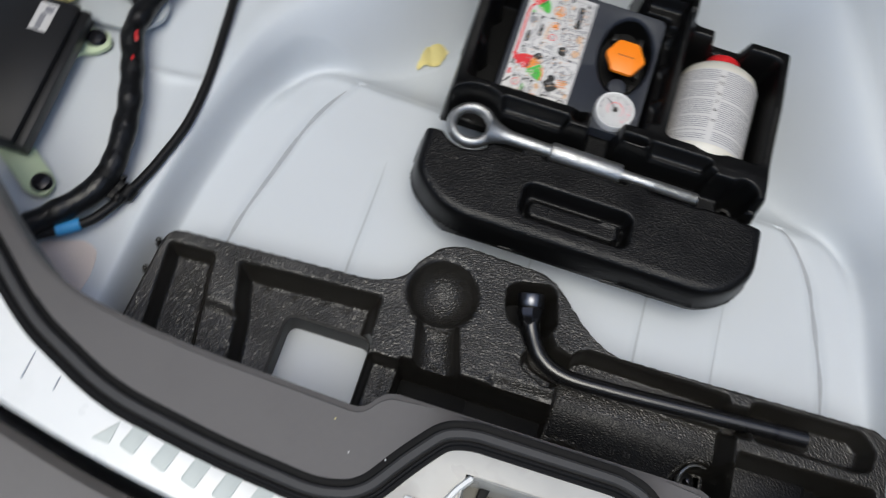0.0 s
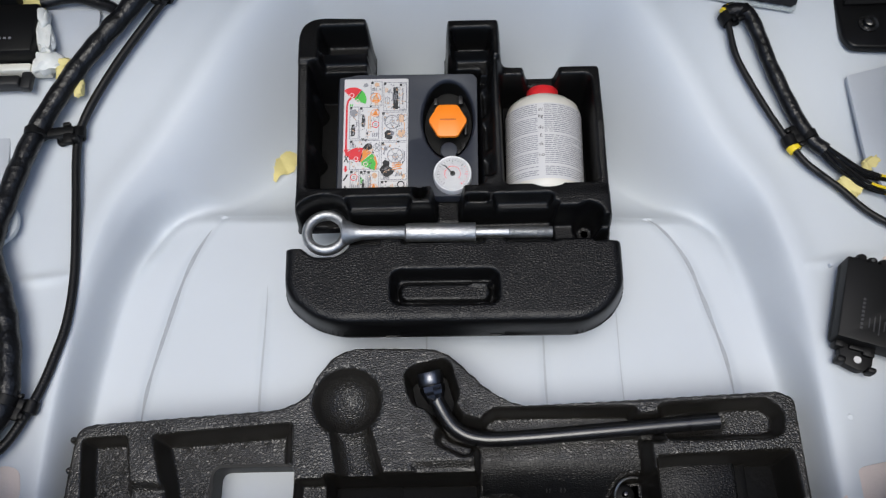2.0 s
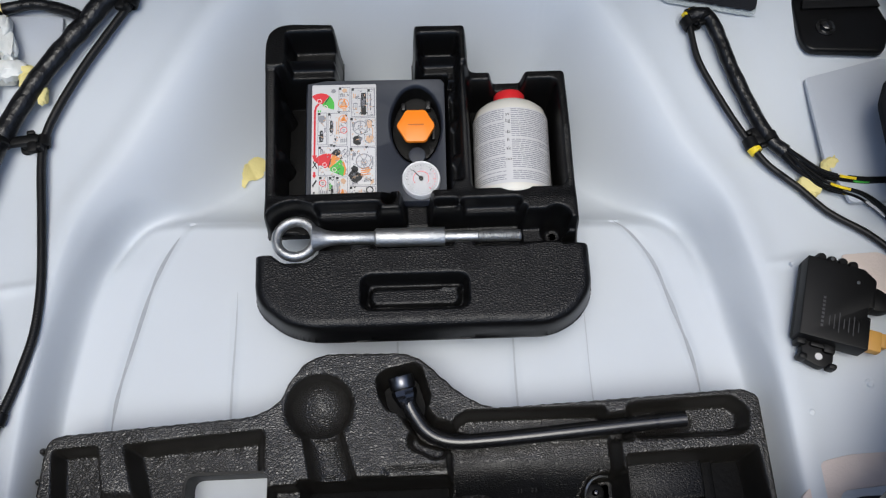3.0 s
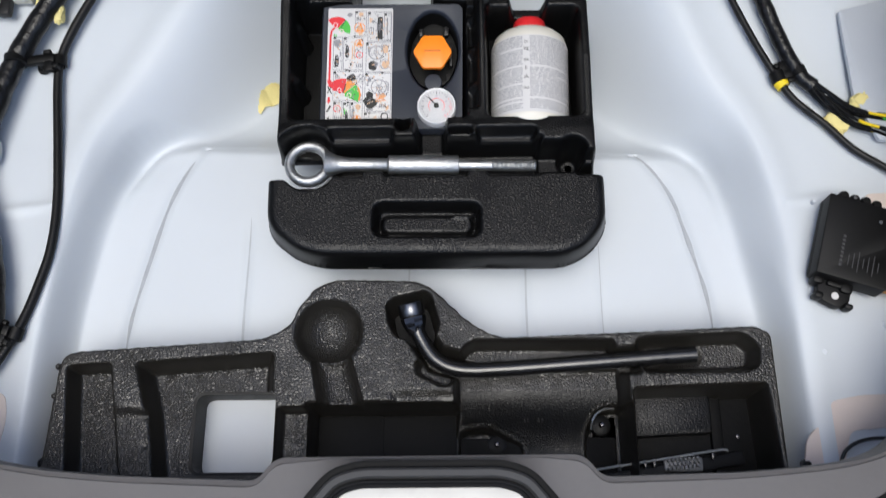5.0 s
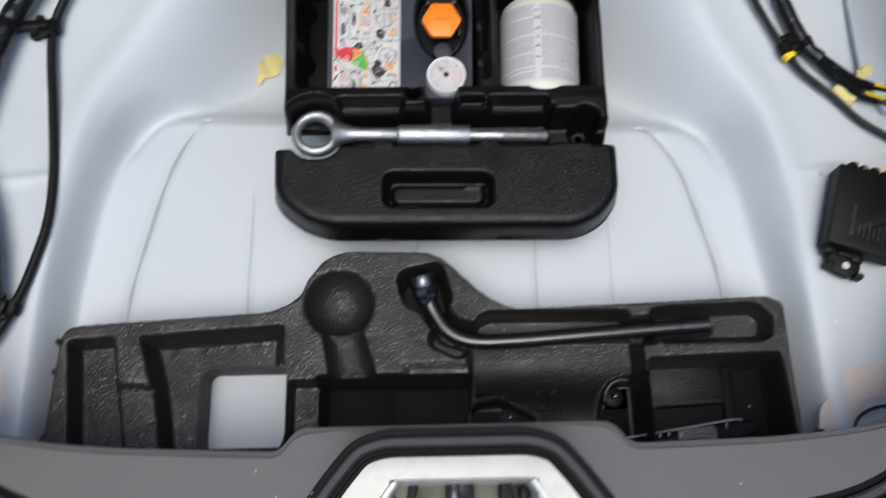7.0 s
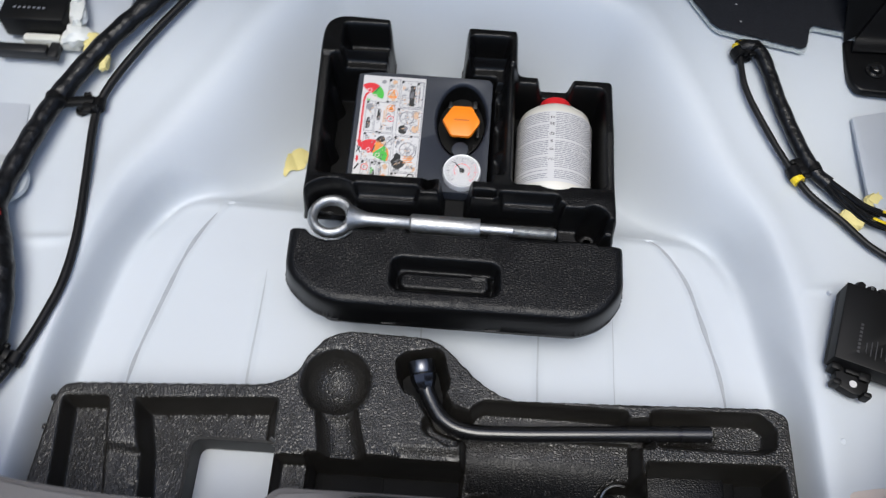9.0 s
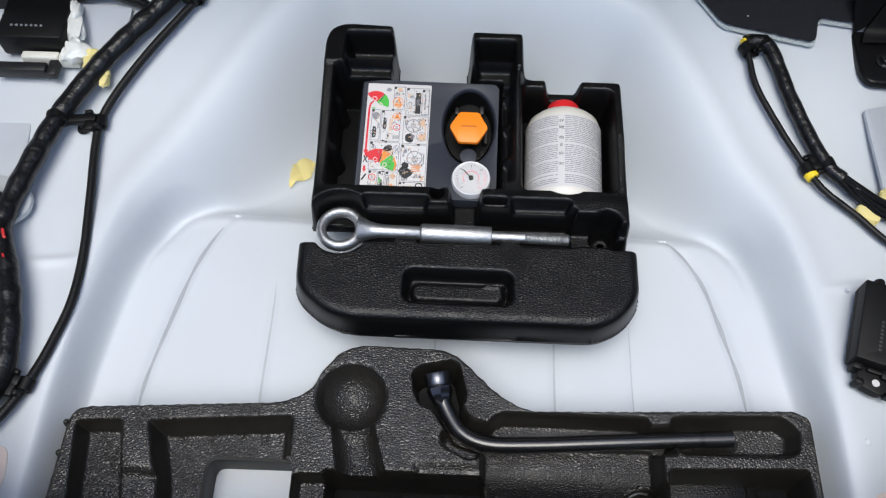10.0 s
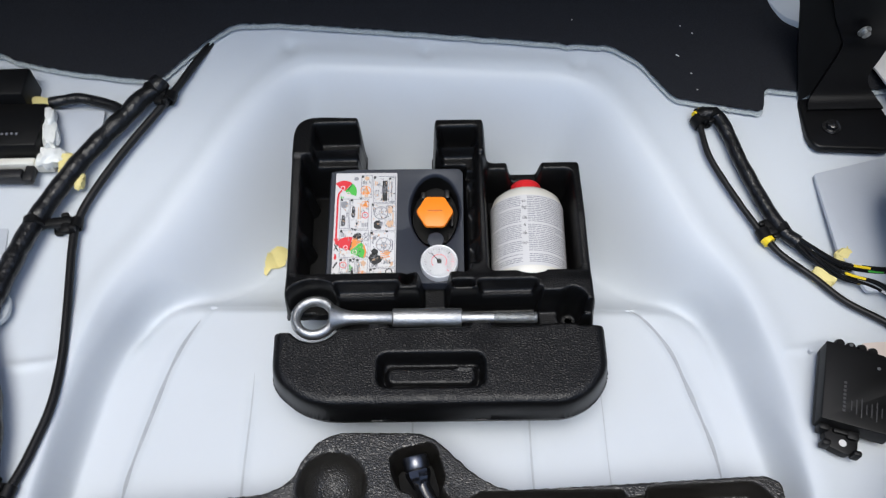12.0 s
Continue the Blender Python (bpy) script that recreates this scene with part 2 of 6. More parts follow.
def smooth_line(pts, step=0.004):
    """A smooth curve through the points."""
    p = np.array(pts, float)
    p = np.vstack([2 * p[0] - p[1], p, 2 * p[-1] - p[-2]])
    out = []
    for i in range(1, len(p) - 2):
        n = max(2, int(np.linalg.norm(p[i + 1] - p[i]) / step))
        for s in np.linspace(0, 1, n, endpoint=False):
            a, b, c, d = p[i - 1], p[i], p[i + 1], p[i + 2]
            out.append(0.5 * (2 * b + (c - a) * s + (2 * a - 5 * b + 4 * c - d) * s * s + (3 * b - a - 3 * c + d) * s ** 3))
    out.append(p[-2])
    return np.array(out)


def tube(pts, r, seg=10, step=0.004, ridge=0.0, pitch=0.003, lumps=0.0, flat=1.0, raw=False):
    """A cable along a smooth line; ridge: corrugation, lumps: an uneven wrapping."""
    line = np.array(pts, float) if raw else smooth_line(pts, step)
    tan = np.gradient(line, axis=0)
    tan /= np.linalg.norm(tan, axis=1)[:, None]
    run = np.r_[0, np.cumsum(np.linalg.norm(np.diff(line, axis=0), axis=1))]
    up = np.array([0, 0, 1.0])
    verts, faces = [], []
    for i, (p, t) in enumerate(zip(line, tan)):
        s = np.cross(t, up)
        s /= max(1e-6, np.linalg.norm(s))
        u = np.cross(s, t)
        rr = r * (1 + lumps * (0.6 * math.sin(run[i] * 160) + noise.noise((run[i] * 55, r * 900, 0)))) + ridge * math.sin(2 * math.pi * run[i] / pitch)
        for k in range(seg):
            a = 2 * math.pi * k / seg
            w = 1 + lumps * 0.7 * noise.noise((run[i] * 90, k * 1.7, r * 700)) if lumps else 1
            verts.append(p + rr * w * (math.cos(a) * s + flat * math.sin(a) * u))
    n = len(line)
    for i in range(n - 1):
        for k in range(seg):
            faces.append((i * seg + k, i * seg + (k + 1) % seg, (i + 1) * seg + (k + 1) % seg, (i + 1) * seg + k))
    faces.append(list(range(seg)))
    faces.append([(n - 1) * seg + k for k in range(seg)][::-1])
    return mesh(verts, faces)


# distances in plan, less than nothing inside
def d_box(X, Y, cx, cy, hx, hy, r=0.0, turn=0.0):
    c, s = math.cos(radians(turn)), math.sin(radians(turn))
    x, y = (X - cx) * c + (Y - cy) * s, -(X - cx) * s + (Y - cy) * c
    qx, qy = np.abs(x) - hx + r, np.abs(y) - hy + r
    return np.hypot(np.maximum(qx, 0), np.maximum(qy, 0)) + np.minimum(np.maximum(qx, qy), 0) - r


def d_rect(X, Y, x0, x1, y0, y1, r=0.004):
    return d_box(X, Y, (x0 + x1) / 2, (y0 + y1) / 2, (x1 - x0) / 2, (y1 - y0) / 2, r)


def d_disc(X, Y, cx, cy, r):
    return np.hypot(X - cx, Y - cy) - r


def d_bar(X, Y, a, b, r):
    ax, ay, bx, by = *a, *b
    h = np.clip(((X - ax) * (bx - ax) + (Y - ay) * (by - ay)) / ((bx - ax) ** 2 + (by - ay) ** 2), 0, 1)
    return np.hypot(X - ax - h * (bx - ax), Y - ay - h * (by - ay)) - r


def d_poly(X, Y, pts):
    d = np.full(X.shape, 1e9)
    sign = np.ones(X.shape)
    n = len(pts)
    for i in range(n):
        (ax, ay), (bx, by) = pts[i], pts[i - 1]
        ex, ey, wx, wy = bx - ax, by - ay, X - ax, Y - ay
        h = np.clip((wx * ex + wy * ey) / (ex * ex + ey * ey), 0, 1)
        d = np.minimum(d, (wx - ex * h) ** 2 + (wy - ey * h) ** 2)
        c1, c2, c3 = Y >= ay, Y < by, ex * wy > ey * wx
        sign = np.where((c1 & c2 & c3) | (~c1 & ~c2 & ~c3), -sign, sign)
    return sign * np.sqrt(d)


def ease(t):
    t = np.clip(t, 0, 1)
    return t * t * (3 - 2 * t)


def press(Z, d, floor, w=0.005):
    """A pocket with that floor, whose wall falls over the width w inside its edge."""
    return np.where(d < 0, Z + (np.minimum(floor, Z) - Z) * ease(-d / w), Z)


def raise_to(Z, d, top, w=0.005):
    return np.where(d < 0, Z + (np.maximum(top, Z) - Z) * ease(-d / w), Z)


def soften(Z, times=2):
    """Rounds off the edges of a height field."""
    for _ in range(times):
        P = np.pad(Z, 1, mode='edge')
        Z = (P[:-2, 1:-1] + P[2:, 1:-1] + P[1:-1, :-2] + P[1:-1, 2:] + 2 * P[1:-1, 1:-1]) / 6
    return Z


def field(x0, x1, y0, y1, step, f, under=None):
    """A sheet z = f(x, y); where it falls to the height under or below, it is open."""
    nx, ny = int((x1 - x0) / step) + 1, int((y1 - y0) / step) + 1
    X, Y = np.meshgrid(np.linspace(x0, x1, nx), np.linspace(y0, y1, ny))
    Z = f(X, Y)
    idx = np.arange(nx * ny).reshape(ny, nx)
    quads = np.stack([idx[:-1, :-1], idx[:-1, 1:], idx[1:, 1:], idx[1:, :-1]], -1).reshape(-1, 4)
    if under is not None:
        z = Z.ravel()[quads]
        quads = quads[(z > under + 1e-5).any(1)]
    used = np.unique(quads)
    new_id = np.zeros(nx * ny, int)
    new_id[used] = np.arange(len(used))
    co = np.stack([X.ravel(), Y.ravel(), Z.ravel()], -1)[used]
    quads = new_id[quads]
    me = bpy.data.meshes.new("sheet")
    me.vertices.add(len(co))
    me.vertices.foreach_set("co", co.ravel())
    me.loops.add(quads.size)
    me.loops.foreach_set("vertex_index", quads.ravel())
    me.polygons.add(len(quads))
    me.polygons.foreach_set("loop_start", np.arange(len(quads)) * 4)
    me.update(calc_edges=True)
    me.validate()
    return me


# ---- the boot floor ----
PAN = -0.062


def deck(X, Y):
    """The deck's height beside the well: flat behind, rising towards the seats."""
    return 0.19 * np.maximum(0, np.sqrt((Y - 0.19) ** 2 + 0.003) + (Y - 0.19)) / 2


WELL = rounded([(-0.460, -0.50), (-0.458, 0.0), (-0.430, 0.13), (-0.372, 0.215), (-0.270, 0.395), (-0.205, 0.470), (0.228, 0.440), (0.305, 0.30), (0.345, 0.195), (0.392, 0.12), (0.418, 0.0), (0.420, -0.50)], 0.06, 8)
SHELF = rounded([(-0.438, -0.60), (-0.434, -0.12), (-0.410, 0.03), (-0.372, 0.136), (0.338, 0.112), (0.352, 0.01), (0.386, -0.11), (0.390, -0.60)], 0.050, 8)
INNER = rounded([(-0.386, -0.60), (-0.383, -0.11), (-0.350, 0.045), (-0.332, 0.092), (-0.288, 0.165), (0.236, 0.145), (0.288, 0.082), (0.306, 0.046), (0.338, -0.09), (0.340, -0.60)], 0.04, 6)


def floor_height(X, Y):
    dk = deck(X, Y)
    d = d_poly(X, Y, WELL)
    s = d_poly(X, Y, SHELF)
    g = d_poly(X, Y, INNER)
    # a rounded hollow lies before the dish's front edge, and the wall rises from it: steep at the sides, a long slope in front
    fore = ease((Y - 0.01) / 0.10)
    crest = -0.053 + (PAN + 0.001 + 0.053) * ease((Y - 0.06) / 0.05)
    past = np.maximum(s + 0.014, 0) / 0.020
    drop = fore * 0.054 * (1 - (1 + past) * np.exp(-past))
    low = crest - drop
    run = 0.050 + 0.085 * ease((Y - 0.03) / 0.22)
    wall_ = dk + (low - dk) * ease(-d / run)
    # the pressed dish: a sloping rim, a fine groove and a flat bottom
    f = np.clip(-s / np.maximum(1e-4, -s + np.maximum(g, 0)), 0, 1)
    near = ease((0.030 - s) / 0.030)
    z = np.where(s < 0, crest + (PAN - crest) * f - drop, wall_ * (1 - near) + near * low)
    z = z - 0.0030 * np.exp(-(g / 0.0060) ** 2) * (s < 0)
    for x0, k in ((-0.239, 1.0), (-0.034, 0.6), (0.112, 1.0), (0.205, 0.45)):
        z = z - 0.0020 * k * np.exp(-((X - x0) / 0.0050) ** 2) * ease((Y + 0.19) / 0.02) * ease((-g - 0.004) / 0.01) * ease((0.03 - Y) / 0.02)
    z = z + 0.004 * np.exp(-((d - 0.010) / 0.018) ** 2)
    # dents and beads in the deck
    for x0, y0, w, h in ((-0.50, 0.02, 0.045, 0.004), (0.47, 0.02, 0.05, 0.003), (0.55, -0.16, 0.03, 0.003)):
        z = z + h * np.exp(-((Y - y0 - 0.1 * (X - x0)) / 0.007) ** 2) * np.exp(-((X - x0) / w) ** 2) * (d > 0.005)
    for x0, y0 in ((-0.21, 0.497), (-0.01, 0.482), (0.21, 0.455)):
        z = z - 0.004 * np.exp(-((X - x0) / 0.012) ** 2 - ((Y - y0) / 0.014) ** 2)
    # the side panels rise at both sides
    side = np.maximum(0, np.abs(X) - 0.675)
    return z + 0.9 * side + 2.0 * np.maximum(0, side - 0.02)


single("floor", field(-0.74, 0.74, -0.335, 0.66, 0.0026, floor_height), PAINT,
       "white painted sheet-metal boot floor with a shallow well", "boot floor", kind="structure")


def groove_shade(pts, width):
    """A grey strip that paints the shade along a pressed groove."""
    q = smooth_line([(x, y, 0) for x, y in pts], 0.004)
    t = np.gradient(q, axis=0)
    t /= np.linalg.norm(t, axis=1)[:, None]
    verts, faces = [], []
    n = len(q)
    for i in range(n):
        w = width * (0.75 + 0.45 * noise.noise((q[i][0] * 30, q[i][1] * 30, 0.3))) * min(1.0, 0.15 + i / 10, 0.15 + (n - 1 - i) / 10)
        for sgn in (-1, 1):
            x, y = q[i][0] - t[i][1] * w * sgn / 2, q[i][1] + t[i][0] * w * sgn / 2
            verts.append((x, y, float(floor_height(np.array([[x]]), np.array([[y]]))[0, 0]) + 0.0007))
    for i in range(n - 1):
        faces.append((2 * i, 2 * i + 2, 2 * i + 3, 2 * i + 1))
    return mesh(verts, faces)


# strips laid over the grooves, their shade painted in grey
grooves = thing("groove_shade_lines", "thin grey strips painting the shade of the floor's pressed grooves", "groove", kind="structure")
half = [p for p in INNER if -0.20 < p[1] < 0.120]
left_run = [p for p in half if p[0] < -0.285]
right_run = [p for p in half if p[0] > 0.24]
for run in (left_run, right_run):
    part("groove_line", groove_shade(run, 0.0060), SHADESCRATCH, grooves)
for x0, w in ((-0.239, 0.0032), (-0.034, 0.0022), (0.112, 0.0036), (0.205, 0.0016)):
    part("groove_line", groove_shade([(x0, 0.03), (x0, -0.03), (x0 - 0.001, -0.10), (x0, -0.16)], w), FAINT, grooves)

# ---- closing walls of the car ----
def wall(name, bm, label, category="wall", material=TRIM):
    return single(name, bm, material, label, category, kind="structure")


wall("wall_left", box(0.05, 1.5, 0.62, 0.01, (-0.80, 0.30, 0.36)), "dark trimmed side wall of the boot")
wall("wall_right", box(0.05, 1.5, 0.62, 0.01, (0.80, 0.30, 0.36)), "dark trimmed side wall of the boot")
wall("wall_front", box(1.6, 0.08, 0.70, 0.01, (0, 0.98, 0.36)), "dark back of the rear seats", "seat back")
# unseen slab; its edge is set to shade the front of the floor
wall("ceiling", box(1.5, 1.30, 0.04, 0.01, (0, 0.91, 0.80)), "unseen grey roof slab added to block light from the front", "ceiling", PADGREY)
# out of view, added only to bounce light up from below
wall("ground", box(60, 60, 0.1, 0, (0, 0, -0.75)), "unseen asphalt ground plane added for bounce light", "ground", ASPHALT)
wall("underbody", box(1.5, 1.6, 0.03, 0.005, (0, 0.40, -0.27)), "dark underbody below the boot floor", "underbody", RUBBER)


# ---- rear sill ----
def mirror(pts):
    return pts + [(-x, y) for x, y in reversed(pts)]


EDGE = [(-0.62, -0.150), (-0.560, -0.203), (-0.511, -0.243), (-0.471, -0.272), (-0.449, -0.285), (-0.416, -0.2965), (-0.386, -0.302), (-0.350, -0.307), (-0.290, -0.312), (-0.156, -0.3175), (-0.141, -0.297),
        (0.138, -0.296), (0.154, -0.316), (0.280, -0.313), (0.335, -0.309), (0.375, -0.305), (0.404, -0.298), (0.422, -0.290), (0.443, -0.273), (0.464, -0.257), (0.500, -0.225), (0.570, -0.160)]
SEAL_MID = [(-0.172, -0.381), (-0.143, -0.374), (-0.116, -0.336), (-0.092, -0.308), (-0.066, -0.300)]
SEAL = [(-0.64, -0.160), (-0.570, -0.212), (-0.503, -0.264), (-0.451, -0.306), (-0.425, -0.324), (-0.351, -0.358), (-0.251, -0.374)] + mirror(SEAL_MID) + [
    (0.251, -0.374), (0.345, -0.358), (0.410, -0.325), (0.436, -0.306), (0.471, -0.278), (0.501, -0.248), (0.575, -0.178)]
SILL = 0.17


def band(line_a, line_b, profile, n=160):
    """A surface between two lines in plan; profile: (share of the way, height)."""
    def even(line):
        p = np.array(line, float)
        s = np.r_[0, np.cumsum(np.linalg.norm(np.diff(p, axis=0), axis=1))]
        u = np.linspace(0, s[-1], n)
        return np.stack([np.interp(u, s, p[:, 0]), np.interp(u, s, p[:, 1])], -1)
    a, b = even(line_a), even(line_b)
    verts, faces, k = [], [], len(profile)
    for i in range(n):
        for f, z in profile:
            q = a[i] * (1 - f) + b[i] * f
            verts.append((q[0], q[1], z))
    for i in range(n - 1):
        for j in range(k - 1):
            faces.append((i * k + j, i * k + j + 1, (i + 1) * k + j + 1, (i + 1) * k + j))
    return mesh(verts, [f[::-1] for f in faces])


def soft(pts, r=0.012):
    out = [pts[0]]
    for i in range(1, len(pts) - 1):
        p, a, b = Vector(pts[i]), Vector(pts[i - 1]), Vector(pts[i + 1])
        u, v = a - p, b - p
        d = min(r, u.length * 0.45, v.length * 0.45)
        u, v = p + u.normalized() * d, p + v.normalized() * d
        for j in range(6):
            s = j / 5
            q = u * (1 - s) ** 2 + p * 2 * s * (1 - s) + v * s * s
            out.append((q.x, q.y))
    return out + [pts[-1]]


def ribbon(line, profile, step=0.004):
    """A profile (offset to the left, height) swept along a line in plan."""
    p = np.array(line, float)
    s = np.r_[0, np.cumsum(np.linalg.norm(np.diff(p, axis=0), axis=1))]
    u = np.linspace(0, s[-1], int(s[-1] / step))
    q = np.stack([np.interp(u, s, p[:, 0]), np.interp(u, s, p[:, 1])], -1)
    t = np.gradient(q, axis=0)
    t /= np.linalg.norm(t, axis=1)[:, None]
    nrm = np.stack([-t[:, 1], t[:, 0]], -1)
    k = len(profile)
    verts = [(q[i][0] + nrm[i][0] * o, q[i][1] + nrm[i][1] * o, z) for i in range(len(q)) for o, z in profile]
    faces = [(i * k + j, i * k + (j + 1) % k, (i + 1) * k + (j + 1) % k, (i + 1) * k + j) for i in range(len(q) - 1) for j in range(k)]
    return mesh(verts, faces)


def sheet_between(upper, lower, xs, z_of):
    """A thick plate between two lines given as y of x."""
    rows = 14
    verts, faces = [], []
    for x in xs:
        a, b = upper(x), lower(x)
        for j in range(rows + 1):
            y = a + (b - a) * j / rows
            verts.append((x, y, z_of(j / rows)))
    for i in range(len(xs) - 1):
        for j in range(rows):
            k = i * (rows + 1) + j
            faces.append((k, k + 1, k + rows + 2, k + rows + 1))
    return mesh(verts, faces)


sill = thing("sill_trim", "grey grained plastic load-sill trim of the boot opening", "sill trim")
e_line, s_line = soft(EDGE, 0.010), soft(SEAL, 0.03)
ex, ey = np.array(e_line).T
sx_, sy_ = np.array(s_line).T
xs = np.linspace(-0.44, 0.44, 401)
up_f = lambda x: float(np.interp(x, ex, ey))
lo_f = lambda x: float(np.interp(x, sx_, sy_)) + 0.001


def sill_z(f):
    return SILL - 0.05 * max(0, 0.06 - f) / 0.06 * 0.1 + 0.006 * f


part("panel", sheet_between(up_f, lo_f, xs, sill_z), SILLPL, sill)
for sg in (-1, 1):
    xe = [p for p in e_line if sg * p[0] >= 0.44]
    xl = [p for p in s_line if sg * p[0] >= 0.44]
    pe, pl = (sg * 0.44, up_f(sg * 0.44)), (sg * 0.44, lo_f(sg * 0.44))
    xe, xl = ([pe] + xe, [pl] + xl) if sg > 0 else (xe + [pe], xl + [pl])
    me_end = band(xe, xl, [(j / 14, sill_z(j / 14)) for j in range(15)], 60)
    part("end_panel", me_end, SILLPL, sill)
part("lip", ribbon(e_line, [(-0.003, SILL - 0.001), (0.0016, SILL - 0.0030), (0.0028, SILL - 0.012), (0.0045, SILL - 0.042), (0.0025, SILL - 0.044), (-0.001, SILL - 0.012)]), SILLPL, sill)
seal = thing("rubber_seal", "black rubber weatherstrip round the boot opening", "weatherstrip")
part("groove_lip", ribbon(s_line, [(0.0014, SILL), (0.0014, SILL + 0.0046), (-0.0010, SILL + 0.0030), (-0.0045, SILL + 0.0026), (-0.0060, SILL + 0.0040), (-0.0060, SILL)]), RUBBER, seal)
part("inner_lip", ribbon(s_line, [(-0.0058, SILL), (-0.0059, SILL + 0.0080), (-0.0080, SILL + 0.0100), (-0.0130, SILL + 0.0095), (-0.0150, SILL + 0.006), (-0.0150, SILL)]), SEALGREY, seal, "grey sealing lip")
part("outer_lip", ribbon(s_line, [(-0.0149, SILL), (-0.0150, SILL + 0.0052), (-0.0162, SILL + 0.0052), (-0.0172, SILL + 0.0090), (-0.0188, SILL + 0.0090), (-0.0200, SILL + 0.006), (-0.0225, SILL + 0.0062), (-0.0235, SILL + 0.003), (-0.0235, SILL - 0.01)]), RUBBER, seal)

# the white painted body edge behind the seal, with its stamped slots
BODY_OUT = [(-0.66, -0.26), (-0.50, -0.385), (-0.353, -0.418), (-0.20, -0.440), (0.20, -0.440), (0.353, -0.418), (0.50, -0.385), (0.66, -0.26)]
bx, by = np.array(soft(BODY_OUT, 0.06)).T
body_edge = thing("body_flange", "white painted body edge under the tailgate with stamped slots", "body edge", kind="structure")
hole = (-0.060, 0.069, -0.46, -0.341)


def flange_z(x, y):
    return SILL + 0.004 - 0.25 * max(0, lo_f(x) - 0.03 - y) * 0.35


rows, verts, faces, worn, plate = 16, [], [], [], []
fx = np.linspace(-0.66, 0.66, 265)
for x in fx:
    a, b = lo_f(x) - 0.020, float(np.interp(x, bx, by))
    for j in range(rows + 1):
        y = a + (b - a) * j / rows
        verts.append((x, y, flange_z(x, y) - (0.012 if j == rows else 0)))
for i in range(len(fx) - 1):
    for j in range(rows):
        k = i * (rows + 1) + j
        xm, ym = (fx[i] + fx[i + 1]) / 2, verts[k][1]
        if hole[0] < xm < hole[1] and ym < hole[3]:
            continue
        (worn if xm > 0.425 else plate if abs(xm - 0.002) < 0.134 else faces).append((k, k + 1, k + rows + 2, k + rows + 1))
part("panel", mesh(verts, faces), EDGEPAINT, body_edge)
part("latch_plate", mesh(verts, plate), SATIN, body_edge, "satin white plate round the latch")
part("corner", mesh(verts, worn), WORN, body_edge, "worn grey corner")
part("latch_frame", ribbon([(hole[0], -0.45), (hole[0], -0.352), (hole[0] + 0.006, -0.343), (hole[1] - 0.006, -0.343), (hole[1], -0.352), (hole[1], -0.45)],
                          [(0.0015, SILL + 0.0035), (0.0, SILL + 0.004), (-0.002, SILL - 0.003), (-0.003, SILL - 0.05), (-0.001, SILL - 0.05), (0.001, SILL - 0.004)]), SATIN, body_edge)
for line in ([(-0.055, -0.344), (-0.066, -0.358), (-0.078, -0.388), (-0.088, -0.43)], [(0.065, -0.344), (0.075, -0.358), (0.087, -0.388), (0.097, -0.43)]):
    part("pressed_lip", ribbon(soft(line, 0.012), [(0.003, SILL + 0.002), (0.0015, SILL + 0.0065), (-0.0015, SILL + 0.0065), (-0.003, SILL + 0.002)]), EDGEPAINT, body_edge, "bright pressed lip")
for x in (-0.098, 0.112):
    part("pressed_bead", box(0.010, 0.040, 0.004, 0.0018, (x, -0.392, SILL + 0.0035)), EDGEPAINT, body_edge)
part("pressed_bead", box(0.028, 0.003, 0.003, 0.001, (0.102, -0.364, SILL + 0.005)), EDGEPAINT, body_edge)
# stamped slots, scratches and chips along the flange
for i, x in enumerate((-0.319, -0.291, -0.264, -0.237, -0.210, 0.210, 0.237, 0.264, 0.291, 0.319)):
    y = lo_f(x) - 0.031 - 0.0006 * min(i, 9 - i)
    part("slot", prism(rounded([(-0.0080, -0.0120), (0.0058, -0.0132), (0.0080, 0.0118), (-0.0056, 0.0130)], 0.003, 3), -0.001, 0.0012, 0.0006), SLOT, body_edge, m=pose(x, y, flange_z(x, y), 0, 0, -12 if x < 0 else 12), label="grey-green stamped slot")
for sgn in (-1, 1):
    x = sgn * 0.346
    y = lo_f(x) - 0.038
    part("slot", prism(rounded([(-sgn * 0.011, 0.010), (sgn * 0.006, -0.010), (-sgn * 0.009, -0.010)], 0.002, 3), -0.001, 0.0012, 0.0004), SLOT, body_edge, m=pose(x, y, flange_z(x, y)), label="grey-green stamped slot")
    for x, h in ((sgn * 0.4235, 0.012), (sgn * 0.3955, 0.006)):
        y = lo_f(x) - 0.030 - h
        part("scratch", box(0.0012, 2 * h, 0.0008, 0.0002), SHADESCRATCH, body_edge, m=pose(x, y, flange_z(x, y) + 0.0006, 0, 0, sgn * 3), label="dark scratch")
    for k in range(5):
        x = sgn * (0.421 - 0.030 * k)
        y = lo_f(x) - 0.0215
        part("chip", prism([(-0.004, 0.002), (-0.001, -0.003), (0.002, -0.002), (0.005, 0.002)], -0.001, 0.0012), SHADESCRATCH, body_edge, m=pose(x, y, flange_z(x, y), 0, 0, sgn * 18), label="dark chip beside the seal")
latch = thing("tailgate_latch", "black steel tailgate latch in the sill recess", "latch")
part("claw", join(box(0.026, 0.100, 0.014, 0.004, (0.002, -0.392, SILL - 0.028)), box(0.009, 0.020, 0.006, 0.002, (-0.003, -0.352, SILL - 0.019)), box(0.010, 0.034, 0.007, 0.003, (0.006, -0.378, SILL - 0.018)), box(0.012, 0.010, 0.008, 0.003, (0.002, -0.412, SILL - 0.018))), GLOSS, latch)
